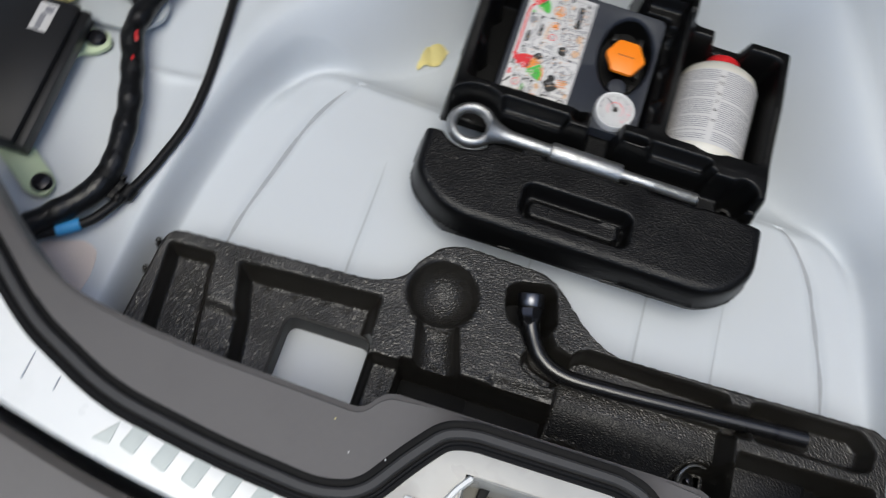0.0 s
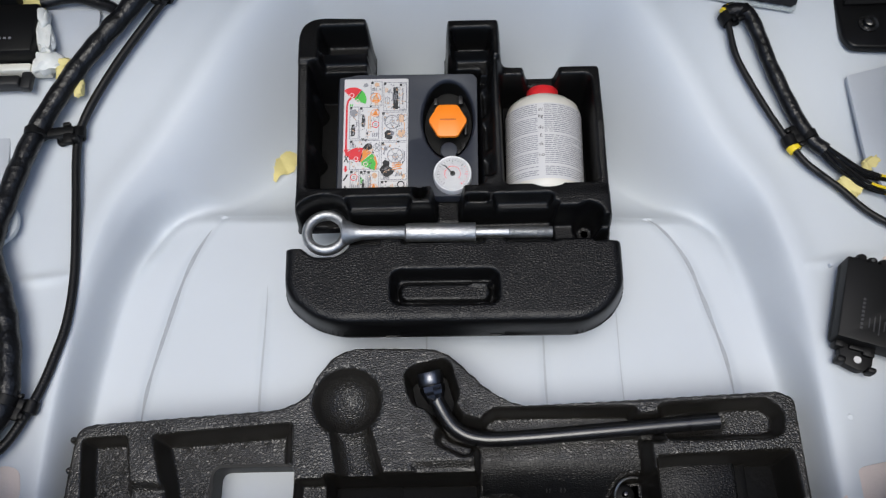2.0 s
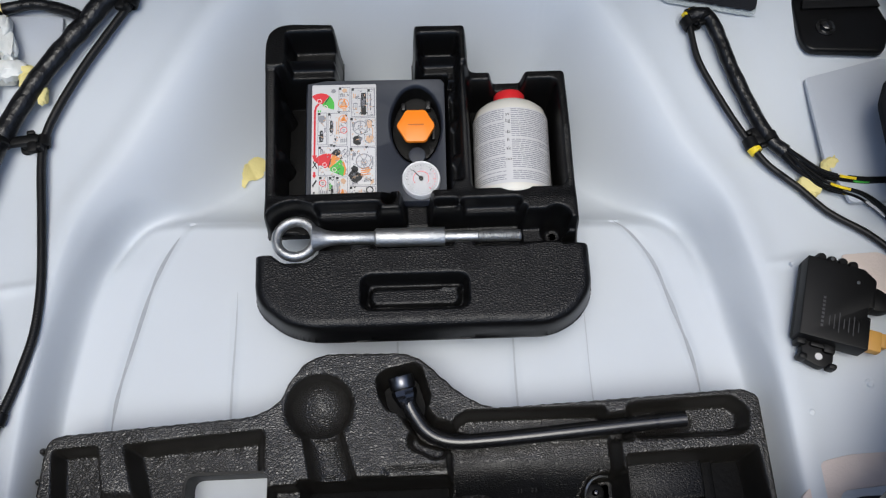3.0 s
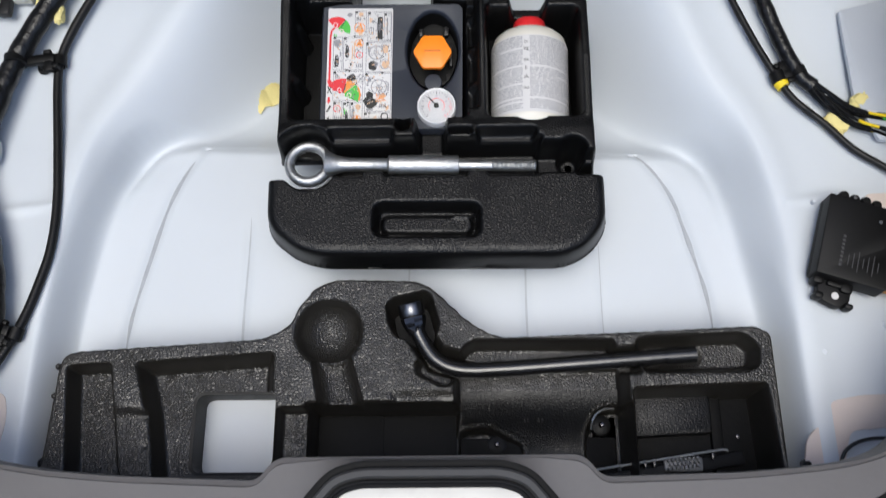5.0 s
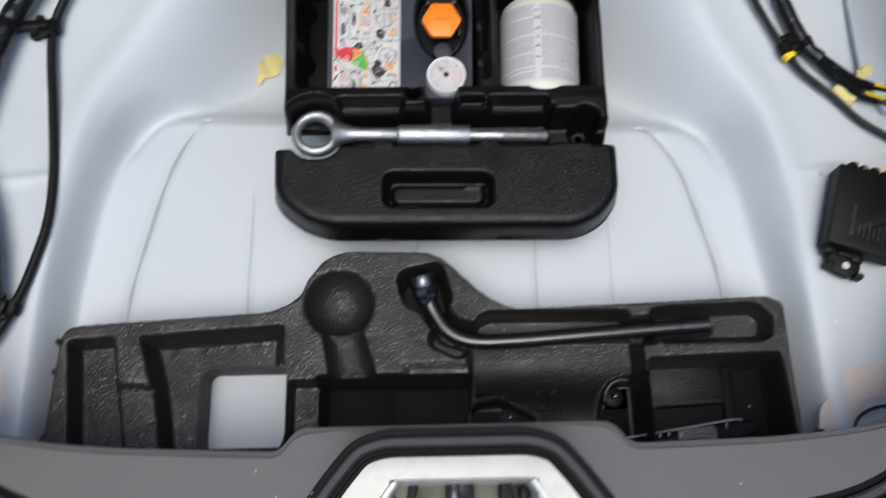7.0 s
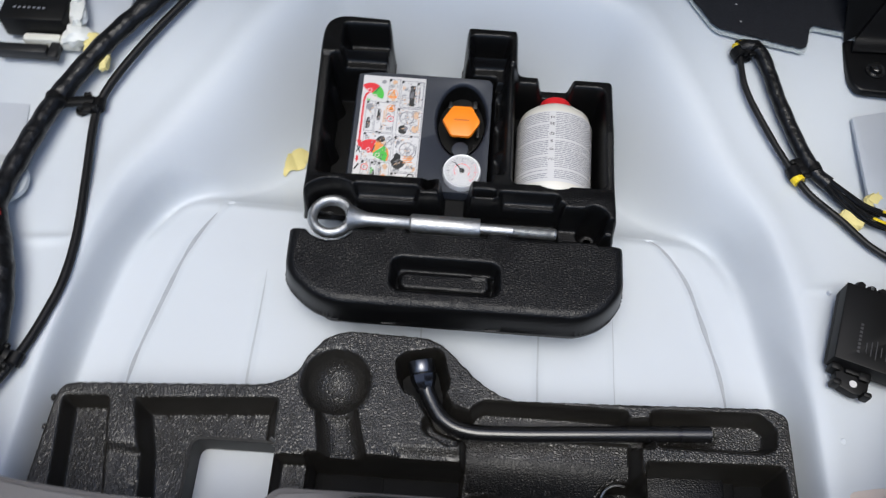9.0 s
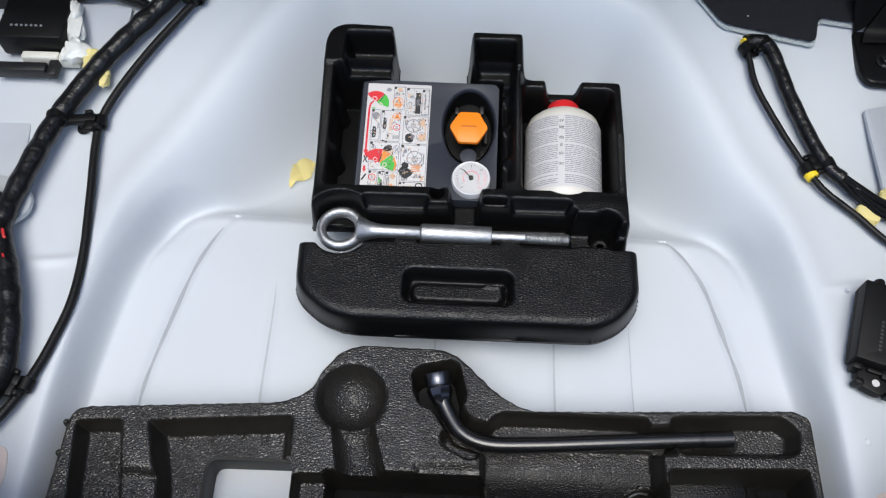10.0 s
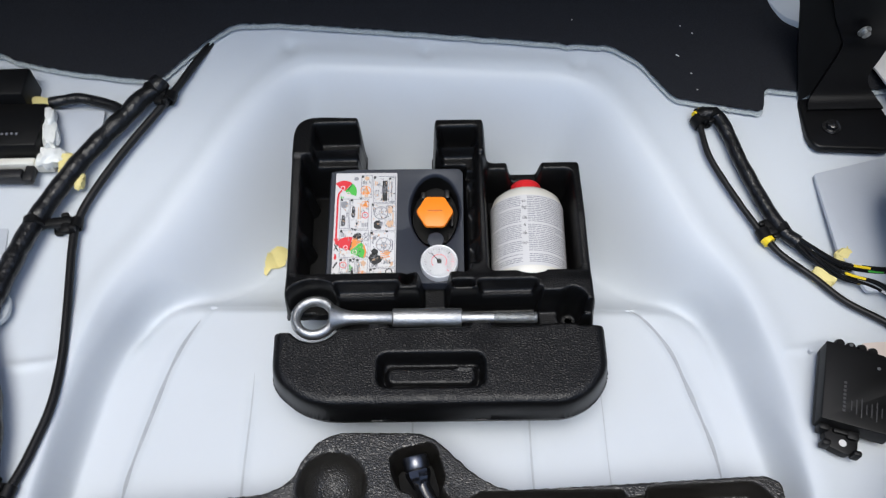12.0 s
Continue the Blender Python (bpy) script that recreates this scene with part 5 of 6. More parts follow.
def torn(sx, sy, sz, seed):
    """A torn lump of soft foam."""
    bm = bmesh.new()
    bmesh.ops.create_icosphere(bm, subdivisions=3, radius=0.5)
    for v in bm.verts:
        k = 1 + 0.45 * noise.noise(v.co * 3.1 + Vector((seed, 0, 0))) + 0.2 * noise.noise(v.co * 8 + Vector((0, seed, 0)))
        q = [math.copysign(abs(c) ** 0.7, c) for c in v.co]
        v.co = Vector((q[0] * sx, q[1] * sy, q[2] * sz)) * k * 0.85
    return bm


for x, y, z, s in ((-0.502, 0.297, 0.044, 0.017), (-0.481, 0.274, 0.036, 0.012)):
    bm = torn(s, s * 1.6, 0.012, x)
    single("foam_tab", bm, PALEYEL, "torn pale yellow foam tab under the harness", "foam tab", group="foam tabs", m=pose(x, y, z, 20, 10, 0))

box_l = thing("connector_block", "black connector block with cream plug at the harness end", "connector block", pose(-0.580, 0.345, 0.034))
part("housing", join(box(0.088, 0.076, 0.036, 0.004, (0.0, 0.004, 0.018)), box(0.10, 0.05, 0.05, 0.004, (-0.035, 0.066, 0.03))), BLACK, box_l)
part("plug", join(box(0.026, 0.030, 0.018, 0.004, (0.048, -0.036, 0.004)), box(0.05, 0.012, 0.018, 0.003, (0.010, -0.042, 0.004)), box(0.012, 0.022, 0.012, 0.003, (0.053, -0.006, 0.006))), CREAM, box_l, "cream plug")
part("lever", join(box(0.070, 0.015, 0.018, 0.003, (-0.012, -0.062, 0.004)), box(0.014, 0.026, 0.012, 0.003, (0.030, -0.060, 0.004))), PLASTIC, box_l)
for i in range(7):
    part("rib", box(0.0035, 0.003, 0.002, 0.0006, (-0.025 + 0.0065 * i, -0.014, 0.0362)), INKGREY, box_l, "pale moulded mark")
for x, y, z, sx, sy, k in ((0.052, -0.004, 0.022, 0.020, 0.050, 2), (0.058, -0.038, 0.012, 0.034, 0.026, 4), (0.048, 0.022, 0.026, 0.014, 0.030, 9)):
    part("torn_wrap", torn(sx, sy, 0.020, k), TORN, box_l, "torn white translucent wrapping", m=pose(x, y, z, 0, 10, 14))
single("foam_tab", torn(0.032, 0.022, 0.014, 5), PALEYEL, "torn pale yellow foam tab under the harness", "foam tab", m=pose(-0.556, 0.400, 0.052, 0, 15, 10))

bracket_l = thing("module_bracket", "pale green translucent plastic bracket pinned to the deck", "bracket")
part("plate", prism(rounded([(-0.690, 0.050), (-0.640, 0.036), (-0.612, 0.046), (-0.590, 0.046), (-0.580, 0.030), (-0.592, 0.014), (-0.611, 0.008), (-0.617, -0.012), (-0.615, -0.112), (-0.574, -0.140), (-0.560, -0.152), (-0.562, -0.172), (-0.584, -0.174), (-0.630, -0.142), (-0.70, -0.09)], 0.012), 0.006, 0.012, 0.0015), GREENPL, bracket_l)
part("rib", prism(rounded([(-0.632, 0.004), (-0.622, 0.004), (-0.622, -0.105), (-0.634, -0.110)], 0.004), 0.010, 0.022, 0.001), GREENPL, bracket_l)
for x, y in ((-0.600, 0.033), (-0.573, -0.158)):
    part("push_pin", lathe([(0.0, 0.010), (0.0115, 0.010), (0.0120, 0.013), (0.0095, 0.0165), (0.004, 0.018), (0.0, 0.018)], 24), GLOSS, bracket_l, "black push pin", m=Matrix.Translation((x, y, 0)))
module_l = thing("control_module", "black control module with white label on the green bracket", "control module", pose(-0.656, -0.047, 0.036, 0, 4, 3.3), group="control modules")
part("case", box(0.090, 0.185, 0.030, 0.004), PLASTIC, module_l)
part("rim", box(0.012, 0.185, 0.022, 0.003, (0.049, 0, -0.004)), PLASTIC, module_l)
lab = part("label", box(0.020, 0.038, 0.0006, 0, (0.014, 0.063, 0.0153)), PAPER, module_l, "small white label")
part("code_patch", box(0.009, 0.009, 0.0003, 0, (0.017, 0.073, 0.0159)), INKGREY, lab)
part("text_bar", box(0.006, 0.022, 0.0003, 0, (0.013, 0.056, 0.0159)), INKGREY, lab)
single("plastic_cover", prism(rounded([(-0.690, 0.125), (-0.620, 0.135), (-0.565, 0.128), (-0.538, 0.106), (-0.536, 0.078), (-0.562, 0.054), (-0.600, 0.051), (-0.640, 0.056), (-0.672, 0.070)], 0.012), 0.012, 0.019, 0.003), MILKY, "milky plastic sheet covering the bracket's end", "plastic cover")
single("foam_tab", torn(0.030, 0.045, 0.018, 8), PALEYEL, "torn pale yellow foam tab beside the module", "foam tab", m=pose(-0.655, 0.075, 0.034, 0, 0, 10))
single("damping_sheet", prism(rounded([(-0.69, 0.10), (-0.562, 0.10), (-0.583, 0.298), (-0.69, 0.298)], 0.006), 0.002, 0.0085, 0.001), PADGREY, "smooth grey damping sheet stuck on the deck", "damping sheet", group="damping sheets")
single("damping_sheet", prism(rounded([(-0.550, 0.400), (-0.465, 0.396), (-0.466, 0.325), (-0.520, 0.318), (-0.555, 0.330)], 0.006), 0.0, 0.003, 0.001), PADGREY, "smooth grey damping sheet stuck on the deck", "damping sheet", group="damping sheets", m=pose(0, 0, -0.0215, 9.6, 0, 0))
single("seam_sealer", prism(rounded([(-0.545, -0.290), (-0.490, -0.290), (-0.482, -0.235), (-0.488, -0.208), (-0.505, -0.202), (-0.550, -0.218)], 0.012), -0.001, 0.0035, 0.001), PEACH, "beige seam sealer patch on the white deck", "seam sealer", group="sealer patches")

# ---- right side ----
harness_r = thing("wiring_harness", "black taped wiring harness with loose coloured wires", "wiring harness", group="wiring harnesses")
part("trunk", tube([(0.366, 0.353, 0.050), (0.380, 0.357, 0.051), (0.394, 0.352, 0.050), (0.406, 0.320, 0.043), (0.416, 0.281, 0.036), (0.436, 0.221, 0.026), (0.454, 0.179, 0.021), (0.470, 0.162, 0.019)], 0.0095, 12, 0.0025, lumps=0.045), TAPE, harness_r)
random.seed(11)


def bundle(pts, radius, count, colours):
    """A loose bundle: dark wires, with short stretches of other colours."""
    line = smooth_line(pts, 0.004)
    n = len(line)
    for k in range(count):
        a, tw = 2 * math.pi * k / count, random.uniform(14, 26)
        run = [p + np.array((radius * math.cos(a + i * 0.004 * tw) * 0.9, radius * 0.6 * math.cos(a + i * 0.004 * tw), radius * math.sin(a + i * 0.004 * tw))) for i, p in enumerate(line)]
        part("wire", tube(run, 0.0021, 6, raw=True), TAPE if k % 2 else CABLE, harness_r)
        if colours:
            c, s, e = colours[k % len(colours)]
            i0, i1 = int(s * (n - 1)), max(int(s * (n - 1)) + 3, int(e * (n - 1)))
            part("wire", tube([p + np.array((0, 0, 0.0012)) for p in run[i0:i1 + 1]], 0.0019, 6, raw=True), c, harness_r, "short stretch of coloured wire")


bundle([(0.464, 0.170, 0.021), (0.481, 0.153, 0.020), (0.511, 0.129, 0.019), (0.547, 0.119, 0.019), (0.605, 0.115, 0.020)], 0.0040, 6, ((YELLOW, 0.55, 0.66), (INKGREEN, 0.68, 0.80), (ORANGE, 0.78, 0.92), (YELLOW, 0.84, 0.97), (INKGREEN, 0.60, 0.70), (PAPER, 0.50, 0.58)))
bundle([(0.464, 0.166, 0.019), (0.485, 0.138, 0.018), (0.515, 0.112, 0.017), (0.555, 0.096, 0.017), (0.583, 0.066, 0.017), (0.594, 0.028, 0.017), (0.598, -0.010, 0.016), (0.603, -0.055, 0.015), (0.612, -0.098, 0.015), (0.622, -0.14, 0.015)], 0.0042, 6, ((YELLOW, 0.20, 0.27), (PAPER, 0.34, 0.42), (YELLOW, 0.26, 0.31), (INKGREEN, 0.46, 0.52), (PAPER, 0.49, 0.55), (BLUE, 0.80, 0.97)))
single("release_cable", tube([(0.368, 0.352, 0.046), (0.370, 0.332, 0.042), (0.376, 0.292, 0.035), (0.401, 0.232, 0.025), (0.426, 0.181, 0.018), (0.445, 0.147, 0.016), (0.480, 0.113, 0.013), (0.511, 0.078, 0.012), (0.553, 0.047, 0.012), (0.583, 0.015, 0.013), (0.599, -0.015, 0.015), (0.610, -0.053, 0.016), (0.62, -0.10, 0.016)],
                                             0.0043, 10, 0.003, lumps=0.03), CABLE, "thin black cable beside the harness on the deck", "cable", group="thin cables")
cable_clip((0.389, 0.355, 0.050), (0.369, 0.348, 0.045), 0.0082, 0.0090, 0.036)
cable_clip((0.453, 0.182, 0.021), (0.429, 0.176, 0.018), 0.0082, 0.0070, 0.004)
cable_clip((0.604, 0.002, 0.016), (0.588, 0.006, 0.014), 0.0076, 0.0062, 0.0)
for x, y, z, t, s in ((0.432, 0.168, 0.0175, -58, 0.0080), (0.594, -0.006, 0.0150, -60, 0.0076), (0.3665, 0.358, 0.050, 40, 0.0056)):
    single("yellow_tape", tube([(-0.0055, 0, 0), (0, 0, 0), (0.0055, 0, 0)], s, 12, 0.003, lumps=0.05), YELLOW, "yellow marking tape wound round the thin cable", "tape", group="yellow tapes", m=pose(x, y, z, 0, 0, t))
for x, y, z, s, t in ((0.525, 0.144, 0.015, 0.020, 30), (0.494, 0.116, 0.010, 0.026, -25)):
    single("foam_tab", torn(s * 1.1, s * 0.8, 0.012, x * 9), PALEYEL, "torn pale yellow foam tab under the harness", "foam tab", group="foam tabs", m=pose(x, y, z, 10, 0, t))

module_r = thing("parking_module", "black square control module with moulded bracket on the deck", "control module", pose(0.4815, -0.0495, 0.012, 0, 0, -18.4), group="control modules")
part("case", prism(rounded([(-0.040, -0.050), (0.038, -0.050), (0.038, -0.010), (0.034, -0.010), (0.034, 0.002), (0.041, 0.002), (0.041, 0.038), (0.026, 0.049), (-0.040, 0.050)], 0.002, 3), 0.004, 0.030, 0.0015), BLACK, module_r)
part("base", box(0.076, 0.098, 0.010, 0.003, (-0.003, 0, 0.005)), BLACK, module_r)
part("ear", prism(rounded([(-0.029, -0.046), (-0.030, -0.060), (-0.025, -0.073), (-0.004, -0.078), (0.008, -0.070), (0.008, -0.046)], 0.005), 0.0, 0.012, 0.002), BLACK, module_r)
part("ear_rib", box(0.022, 0.006, 0.008, 0.002, (-0.010, -0.053, 0.012)), BLACK, module_r)
part("ear_hole", prism(disc(0.0042, 18, (-0.009, -0.0655)), 0.0121, 0.0126), PAPER, module_r, "bright hole in the bracket ear")
for i in range(4):
    part("lug", lathe([(0.0, 0.0), (0.0062, 0.0), (0.0062, 0.013), (0.0045, 0.017), (0.0, 0.017)], 14), BLACK, module_r, m=pose(-0.023 + 0.0125 * i, 0.0535 - 0.001 * (i % 2), 0.010))
for x, y, z in ((-0.011, 0.0535, 0.0270), (0.020, 0.030, 0.0300)):
    part("rivet", lathe([(0.0, 0.0), (0.0022, 0.0), (0.0016, 0.0007), (0.0, 0.0008)], 12), GLINTRIVET, module_r, "small grey rivet", m=pose(x, y, z))
for x, y, w, h in ((-0.031, -0.052, 0.012, 0.010), (-0.027, -0.070, 0.010, 0.008), (0.007, -0.074, 0.010, 0.007), (0.001, -0.054, 0.014, 0.012)):
    part("ear_knob", box(w, h, 0.018, 0.003, (x, y, 0.008)), BLACK, module_r)
part("plug", prism(rounded([(0.034, 0.036), (0.050, 0.034), (0.072, 0.024), (0.074, 0.016), (0.056, 0.006), (0.034, 0.004)], 0.003, 3), 0.004, 0.020, 0.003), BLACK, module_r)
part("plug", join(box(0.022, 0.026, 0.014, 0.003, (0.048, -0.030, 0.009)), box(0.008, 0.018, 0.010, 0.002, (0.062, -0.026, 0.008))), CONNECT, module_r, "ochre plug")
for i in range(8):
    part("text_bar", box(0.0030, 0.0030, 0.0002, 0, (-0.016, -0.034 + 0.0050 * i, 0.0302)), INKFAINT, module_r)
for i in range(7):
    part("text_bar", box(0.0010, 0.012 + 0.006 * (i % 3), 0.0002, 0, (-0.008 + 0.0055 * i, -0.026, 0.0302)), INKFAINT, module_r)
lead = thing("plug_leads", "black and yellow leads from the module's plugs", "wires")
part("lead", tube([(0.549, -0.048, 0.022), (0.565, -0.050, 0.021), (0.588, -0.062, 0.018), (0.604, -0.068, 0.018)], 0.0036, 8, 0.003), CABLE, lead)
part("lead", tube([(0.530, -0.094, 0.020), (0.552, -0.094, 0.019), (0.572, -0.080, 0.020), (0.588, -0.071, 0.022), (0.606, -0.070, 0.020)], 0.0013, 8, 0.003), YELLOW, lead)
part("lead", tube([(0.530, -0.097, 0.020), (0.553, -0.098, 0.019), (0.574, -0.084, 0.019), (0.590, -0.074, 0.021), (0.607, -0.073, 0.019)], 0.0022, 8, 0.003), PLASTIC, lead)
single("pale_plug", box(0.012, 0.030, 0.012, 0.003), PALEYEL, "pale plug on the harness beside the trim", "plug", m=pose(0.612, -0.112, 0.022, 0, 0, 12))

for x, y, r, h in ((0.454, 0.014, 0.0028, 0.010), (0.516, -0.138, 0.0040, 0.004), (0.441, -0.168, 0.0040, 0.004)):
    single("stud", lathe([(0.0, 0.0), (r * 1.6, 0.0), (r * 1.5, 0.001), (r, 0.0016), (r * 0.95, h * 0.8), (r * 0.7, h), (0.0, h)], 16), PAINT, "small white painted stud welded to the deck", "stud", group="deck studs", m=pose(x, y, 0.0, 8, -6, 0))
single("deck_plug", lathe([(0.0, 0.0), (0.011, 0.0), (0.010, 0.001), (0.007, 0.0014), (0.0, 0.0016)], 24), PAINT, "white painted round plug in the deck", "plug", m=pose(0.566, -0.161, 0.0))
single("seam_sealer", prism(rounded([(0.399, -0.300), (0.406, -0.264), (0.427, -0.245), (0.437, -0.224), (0.473, -0.217), (0.600, -0.214), (0.600, -0.245), (0.455, -0.256), (0.441, -0.300)], 0.010), -0.001, 0.0035, 0.001), PEACH, "beige seam sealer patch on the white deck", "seam sealer", group="sealer patches")
single("seam_sealer", prism(rounded([(0.515, 0.024), (0.568, 0.026), (0.590, 0.004), (0.594, -0.050), (0.560, -0.055), (0.535, -0.02)], 0.010), -0.001, 0.0035, 0.001), PEACH, "beige seam sealer patch on the white deck", "seam sealer", group="sealer patches")
single("damping_sheet", prism(rounded([(0.515, 0.269), (0.620, 0.295), (0.655, 0.290), (0.655, 0.090), (0.540, 0.090), (0.518, 0.150)], 0.005), 0.018, 0.024, 0.001), PADGREY, "smooth grey damping sheet stuck on the deck", "damping sheet", group="damping sheets",
       m=pose(0, 0, -0.012, 3, 0, 0))
single("release_lead", tube([(0.437, -0.292, 0.006), (0.446, -0.276, 0.008), (0.470, -0.266, 0.010), (0.515, -0.266, 0.012)], 0.0020, 8, 0.004), PLASTIC, "thin black wire at the foot of the sill", "wire")

def slab(pts, thick):
    """A plate with these corners."""
    bm = bmesh.new()
    bm.faces.new([bm.verts.new(p) for p in pts])
    bmesh.ops.recalc_face_normals(bm, faces=bm.faces[:])
    bmesh.ops.solidify(bm, geom=bm.faces[:], thickness=thick)
    bmesh.ops.recalc_face_normals(bm, faces=bm.faces[:])
    bmesh.ops.bevel(bm, geom=bm.edges[:], offset=min(0.0022, thick * 0.4), segments=2, affect='EDGES', profile=0.5)
    return bm


bracket_r = thing("seat_bracket", "black pressed steel bracket bolted to the deck", "bracket")


def strip(left, right, thick, across=8):
    """A bent steel strip between two smooth edges."""
    l, r = smooth_line(left, 0.004), smooth_line(right, 0.004)
    n = 48
    l = l[np.linspace(0, len(l) - 1, n).round().astype(int)]
    r = r[np.linspace(0, len(r) - 1, n).round().astype(int)]
    w = np.linspace(0, 1, across + 1)[None, :, None]
    top = l[:, None] * (1 - w) + r[:, None] * w
    nrm = np.cross(np.gradient(top, axis=1), np.gradient(top, axis=0))
    nrm /= np.linalg.norm(nrm, axis=2)[..., None]
    low = top + nrm * thick
    m_, k = n * (across + 1), across + 1
    verts = [tuple(p) for p in top.reshape(-1, 3)] + [tuple(p) for p in low.reshape(-1, 3)]
    faces = []
    for i in range(n - 1):
        for j in range(across):
            q = (i * k + j, i * k + j + 1, (i + 1) * k + j + 1, (i + 1) * k + j)
            faces += [q, tuple(m_ + v for v in q[::-1])]
        for j in (0, across):
            q = (i * k + j, (i + 1) * k + j, m_ + (i + 1) * k + j, m_ + i * k + j)
            faces.append(q if j == 0 else q[::-1])
    bm = bmesh.new()
    vs = [bm.verts.new(v) for v in verts]
    for q in faces:
        bm.faces.new([vs[v] for v in q])
    bmesh.ops.recalc_face_normals(bm, faces=bm.faces[:])
    return bm


part("foot", prism(rounded([(0.516, 0.392), (0.515, 0.320), (0.523, 0.302), (0.622, 0.295), (0.641, 0.335), (0.633, 0.366), (0.628, 0.392)], 0.010), 0.030, 0.040, 0.004, 3), BRACKET, bracket_r)
part("arm", strip([(0.524, 0.366, 0.0405), (0.530, 0.386, 0.047), (0.547, 0.406, 0.072), (0.560, 0.421, 0.093), (0.565, 0.430, 0.108), (0.557, 0.433, 0.125), (0.539, 0.434, 0.155), (0.510, 0.438, 0.22)],
                  [(0.630, 0.366, 0.0405), (0.621, 0.386, 0.047), (0.607, 0.402, 0.068), (0.619, 0.417, 0.089), (0.628, 0.427, 0.106), (0.627, 0.430, 0.125), (0.616, 0.428, 0.155), (0.600, 0.425, 0.22)], 0.006), BRACKET, bracket_r)
part("side_plate", slab([(0.517, 0.388, 0.040), (0.531, 0.391, 0.050), (0.561, 0.424, 0.094), (0.565, 0.433, 0.108), (0.540, 0.437, 0.155), (0.511, 0.441, 0.22), (0.470, 0.446, 0.22), (0.490, 0.443, 0.165), (0.506, 0.428, 0.100)], 0.005), BLACK, bracket_r)
part("bolt", lathe([(0.0, 0.0), (0.013, 0.0), (0.013, 0.002), (0.0085, 0.003), (0.0085, 0.009), (0.006, 0.0105), (0.0, 0.0105)], 18), DARKSTEEL, bracket_r, "dark flange bolt", m=pose(0.551, 0.336, 0.0405))
part("bolt", lathe([(0.0, 0.0), (0.009, 0.0), (0.009, 0.002), (0.006, 0.003), (0.006, 0.008), (0.0, 0.0085)], 18), STEEL, bracket_r, "bright small bolt", m=pose(0.579, 0.418, 0.141, 95, 0, 10))

trim_r = thing("side_trim", "black foam-backed side trim panel along the boot wall", "side trim")
part("panel", prism(rounded([(0.600, 0.225), (0.575, 0.215), (0.560, 0.180), (0.552, 0.055), (0.590, 0.050), (0.572, -0.09), (0.562, -0.165), (0.61, -0.19), (0.76, -0.10), (0.76, 0.235)], 0.008), 0.10, 0.30, 0.006), TRIM, trim_r)
part("flap", prism(rounded([(0.556, 0.060), (0.605, 0.060), (0.610, 0.215), (0.580, 0.220), (0.563, 0.185)], 0.006), 0.085, 0.101, 0.003), TRIM, trim_r)
part("edge_strip", box(0.048, 0.006, 0.004, 0.001, (0.578, 0.053, 0.090)), CREAM, trim_r, "pale cut edge")
part("corner", prism(rounded([(0.476, -0.221), (0.517, -0.176), (0.565, -0.130), (0.700, -0.080), (0.700, -0.260), (0.520, -0.226)], 0.003), 0.135, 0.186, 0.002), BLACK, trim_r)
sheet_r = thing("striped_sheet", "white ribbed insulation sheet behind the bracket", "insulation", pose(0, 0, 0.068))
part("backing", prism([(0.650, 0.262), (0.690, 0.290), (0.725, 0.470), (0.650, 0.470), (0.621, 0.424), (0.636, 0.366), (0.644, 0.330)], 0.0, 0.003), PAPER, sheet_r)
for i in range(9):
    part("rib", box(0.046, 0.004, 0.003, 0.001, (0.672, 0.285 + 0.016 * i, 0.004), rot=Matrix.Rotation(radians(6), 4, 'Z')), MILKY, sheet_r)

# ---- black felt in front ----
FELT_EDGE = [(-0.70, 0.470), (-0.630, 0.484), (-0.603, 0.469), (-0.518, 0.448), (-0.394, 0.431), (-0.346, 0.482), (-0.294, 0.524), (-0.220, 0.524), (-0.012, 0.502), (0.188, 0.479), (0.194, 0.474), (0.202, 0.477), (0.258, 0.473), (0.297, 0.446), (0.338, 0.386), (0.462, 0.359), (0.470, 0.399), (0.523, 0.389), (0.587, 0.392), (0.70, 0.39)]
random.seed(5)
fl = []
for (ax, ay), (bx_, by_) in zip(soft(FELT_EDGE, 0.012), soft(FELT_EDGE, 0.012)[1:]):
    k = max(1, int(math.hypot(bx_ - ax, by_ - ay) / 0.006))
    fl += [(ax + (bx_ - ax) * i / k, ay + (by_ - ay) * i / k + random.uniform(-0.0010, 0.0010)) for i in range(k)]
mat_f = thing("felt_mat", "black felt mat with a fuzzy grey cut edge", "felt mat")


def felt_sheet(lift, back, z_add):
    verts, faces = [], []
    rows_ = 6
    for x, y in fl:
        for j in range(rows_ + 1):
            yy = y + back + (0.70 - y) * j / rows_
            verts.append((x, yy, float(deck(0, np.array(yy))) + z_add + lift * (j > 0)))
    for i in range(len(fl) - 1):
        for j in range(rows_):
            k = i * (rows_ + 1) + j
            faces.append((k, k + rows_ + 1, k + rows_ + 2, k + 1))
    return mesh(verts, [f[::-1] for f in faces])


part("face", felt_sheet(0.003, 0.004, 0.011), FELT, mat_f)
part("cut_edge", felt_sheet(0.0, -0.0006, 0.006), FUZZ, mat_f, "fuzzy grey cut edge")

single("arch_panel", prism(rounded([(0.487, 0.640), (0.495, 0.555), (0.500, 0.533), (0.513, 0.509), (0.542, 0.492), (0.600, 0.500), (0.610, 0.640)], 0.010), 0.066, 0.084, 0.002), PAINT, "white painted wheel arch panel behind the felt", "arch panel", kind="structure")

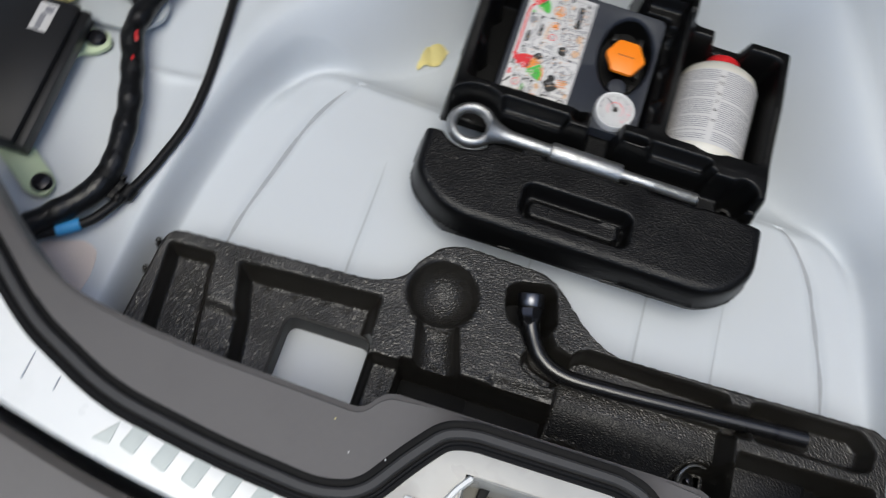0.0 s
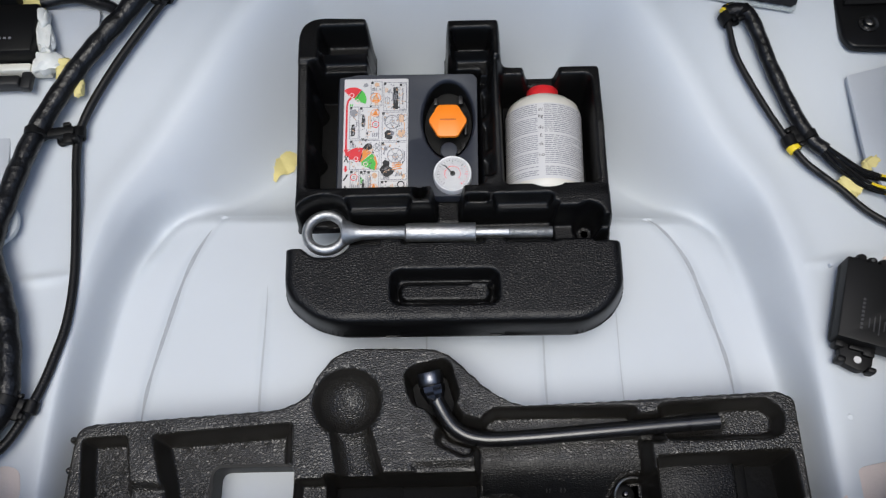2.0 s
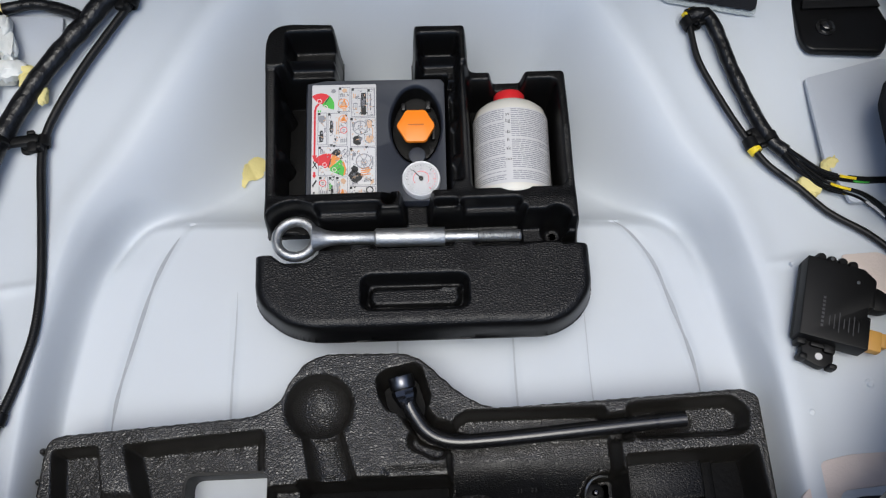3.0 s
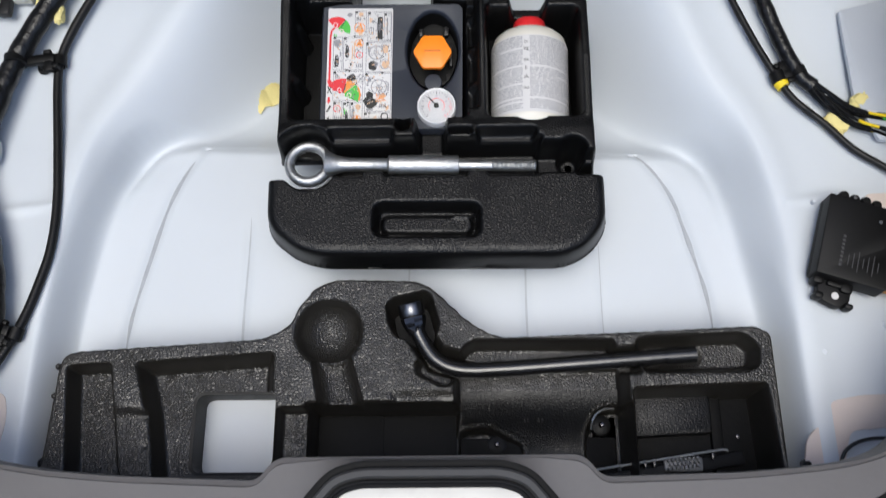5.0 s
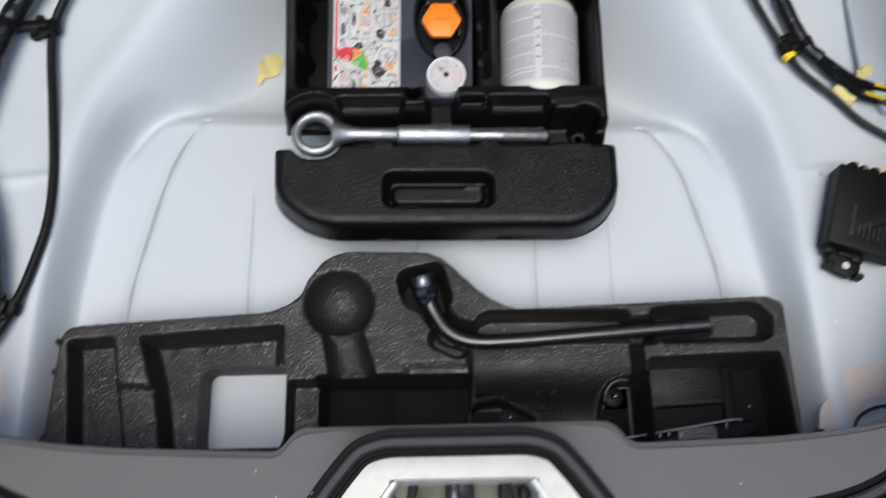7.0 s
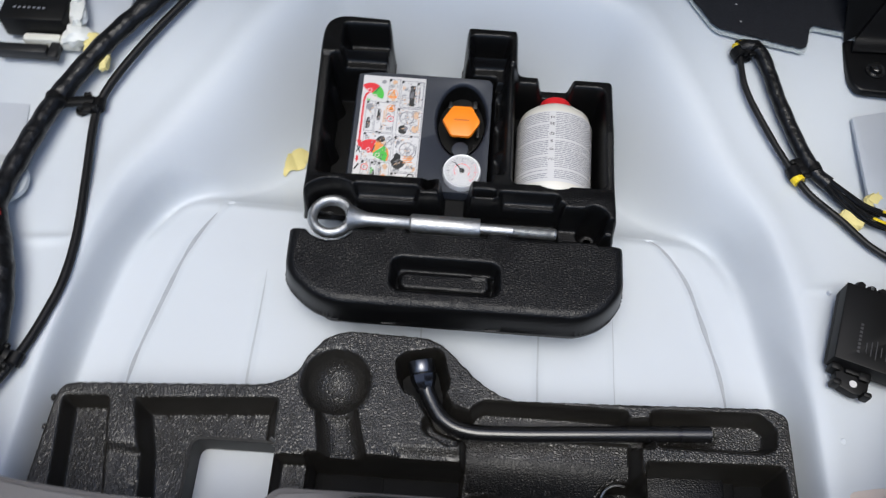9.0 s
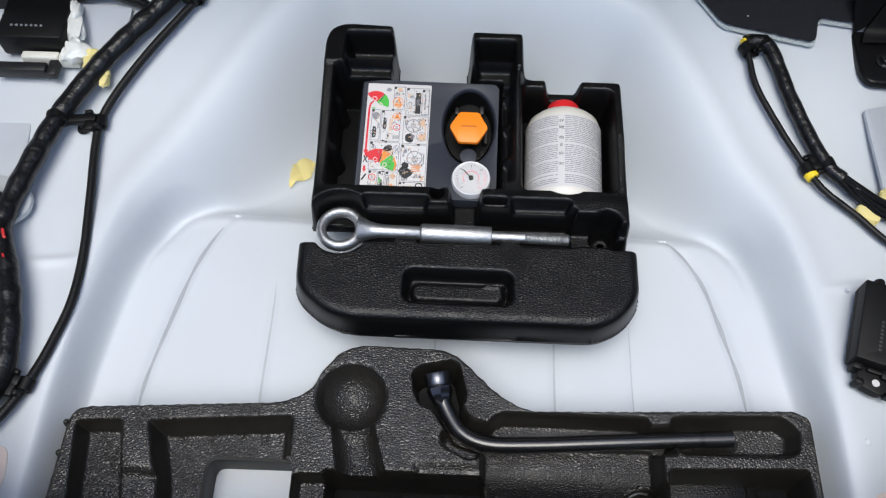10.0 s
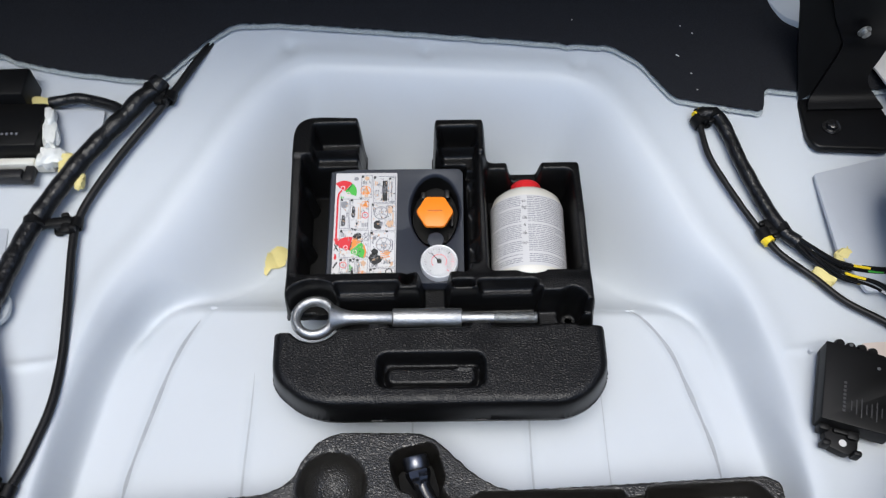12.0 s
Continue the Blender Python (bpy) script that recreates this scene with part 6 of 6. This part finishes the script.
for x, y, w in ((0.352, 0.455, 0.0060), (0.378, 0.492, 0.0026), (0.362, 0.505, 0.0022), (0.373, 0.398, 0.0024), (0.368, 0.425, 0.0030), (0.205, 0.520, 0.002)):
    single("lint", box(w, 0.0016, 0.0010, 0.0004), PAPER, "tiny white lint lying on the black felt", "lint", group="lint on the felt", m=pose(x, y, float(deck(0, np.array(y))) + 0.0148, 8, 0, x * 900))

# ---- small things in the well ----
def crumple(X, Y):
    d = d_poly(X, Y, TAPE_SHAPE)
    z = floor_height(X, Y) + 0.003 + 0.0025 * np.abs(np.sin(X * 120 + Y * 70)) + 0.0015 * np.sin(Y * 210 - X * 90)
    return np.where(d < 0.0, z, -1.0)


TAPE_SHAPE = rounded([(-0.253, 0.204), (-0.247, 0.200), (-0.242, 0.212), (-0.223, 0.220), (-0.216, 0.246), (-0.227, 0.250), (-0.236, 0.246), (-0.247, 0.232), (-0.251, 0.218)], 0.003)
tape_me = field(-0.266, -0.206, 0.196, 0.258, 0.0016, crumple, -0.5)
TAPE_Z = [v.index for v in tape_me.vertices if v.co.z < -0.5]
tb = bmesh.new()
tb.from_mesh(tape_me)
tb.verts.ensure_lookup_table()
bmesh.ops.delete(tb, geom=[tb.verts[i] for i in TAPE_Z], context='VERTS')
bmesh.ops.solidify(tb, geom=tb.faces[:], thickness=0.0006)
single("yellow_tape", tb, PALEYEL, "crumpled pale yellow masking tape on the well's slope", "tape")
for x, y in ((-0.434, -0.284), (0.402, -0.292)):
    c = thing("stop_screw", "black screw with washer at the edge of the storage tray", "screw", pose(x, y, 0.0), group="stop screws")
    part("washer", lathe([(0.0, 0.0), (0.0065, 0.0), (0.0065, 0.002), (0.0, 0.002)], 18), PLASTIC, c)
    part("head", lathe([(0.0, 0.002), (0.0042, 0.002), (0.0042, 0.007), (0.003, 0.0082), (0.0, 0.0082)], 12), DARKSTEEL, c)

jack = thing("folded_jack", "black folded tool with bright edge in the deep pocket", "jack", SHIFT)
part("arm", join(box(0.20, 0.016, 0.014, 0.003, (0.250, -0.300, -0.034), rot=Matrix.Rotation(radians(9), 4, 'Z') ), box(0.05, 0.026, 0.012, 0.003, (0.26, -0.312, -0.036))), BLACK, jack)
part("rod", tube([(0.160, -0.3005, -0.022), (0.215, -0.2925, -0.021), (0.27, -0.2845, -0.020), (0.322, -0.277, -0.020), (0.328, -0.279, -0.022)], 0.0013, 8, 0.004), STEEL, jack, "thin bright steel edge")
part("pad", join(*[box(0.0034, 0.0034, 0.006, 0.001, (0.262 + 0.0046 * i + 0.002 * (j % 2), -0.2885 - 0.0044 * j + 0.0012 * i * 0.4, -0.024)) for i in range(8) for j in range(3)], box(0.044, 0.016, 0.006, 0.003, (0.279, -0.292, -0.028))), mat("knurled_grey_metal", (0.20, 0.20, 0.20), 0.5, metal=0.5, bump=1.0, bump_scale=300), jack, "knurled grey pad")
for x in (0.236, 0.246, 0.312):
    part("pin", box(0.004, 0.010, 0.008, 0.001, (x, -0.290 + (x - 0.25) * 0.12, -0.026)), DARKSTEEL, jack)
part("tip", box(0.012, 0.007, 0.005, 0.002, (0.172, -0.3035, -0.020)), YELLOW, jack, "yellow paint mark")
for x, y, z in ((0.192, -0.241, -0.046), (0.346, -0.256, -0.045), (0.070, -0.262, -0.050)):
    c = thing("plastic_peg", "glossy black peg standing in the deep pocket", "peg", pose(x, y, z - 0.014), group="pocket pegs")
    part("collar", lathe([(0.0, 0.0), (0.013, 0.0), (0.011, 0.006), (0.006, 0.008), (0.0, 0.008)], 20), BLACK, c)
    part("tip", lathe([(0.0, 0.008), (0.0034, 0.008), (0.0034, 0.014), (0.0022, 0.016), (0.0022, 0.018), (0.0, 0.0184)], 16), POLISH, c, "polished metal tip")
# highlight on the recess's glossy edge, drawn as a thin pale tube
single("edge_glint", tube([(0.1775, -0.248, -0.034), (0.179, -0.238, -0.030), (0.186, -0.229, -0.027), (0.196, -0.2255, -0.027), (0.204, -0.226, -0.029)], 0.0015, 8, 0.003), GLINTRIVET, "thin pale tube painting the glint on the recess's glossy edge", "hook")
for x, y, m in ((-0.175, -0.332, PALEYEL), (-0.156, -0.354, PAPER), (-0.126, -0.351, PAPER), (0.245, -0.351, PAPER)):
    single("crumb", box(0.0017, 0.0010, 0.0008, 0.0002), m, "tiny pale crumb lying on the sill trim", "crumb", group="crumbs on the sill", m=pose(x, y, SILL + 0.0052, 0, 0, x * 500))
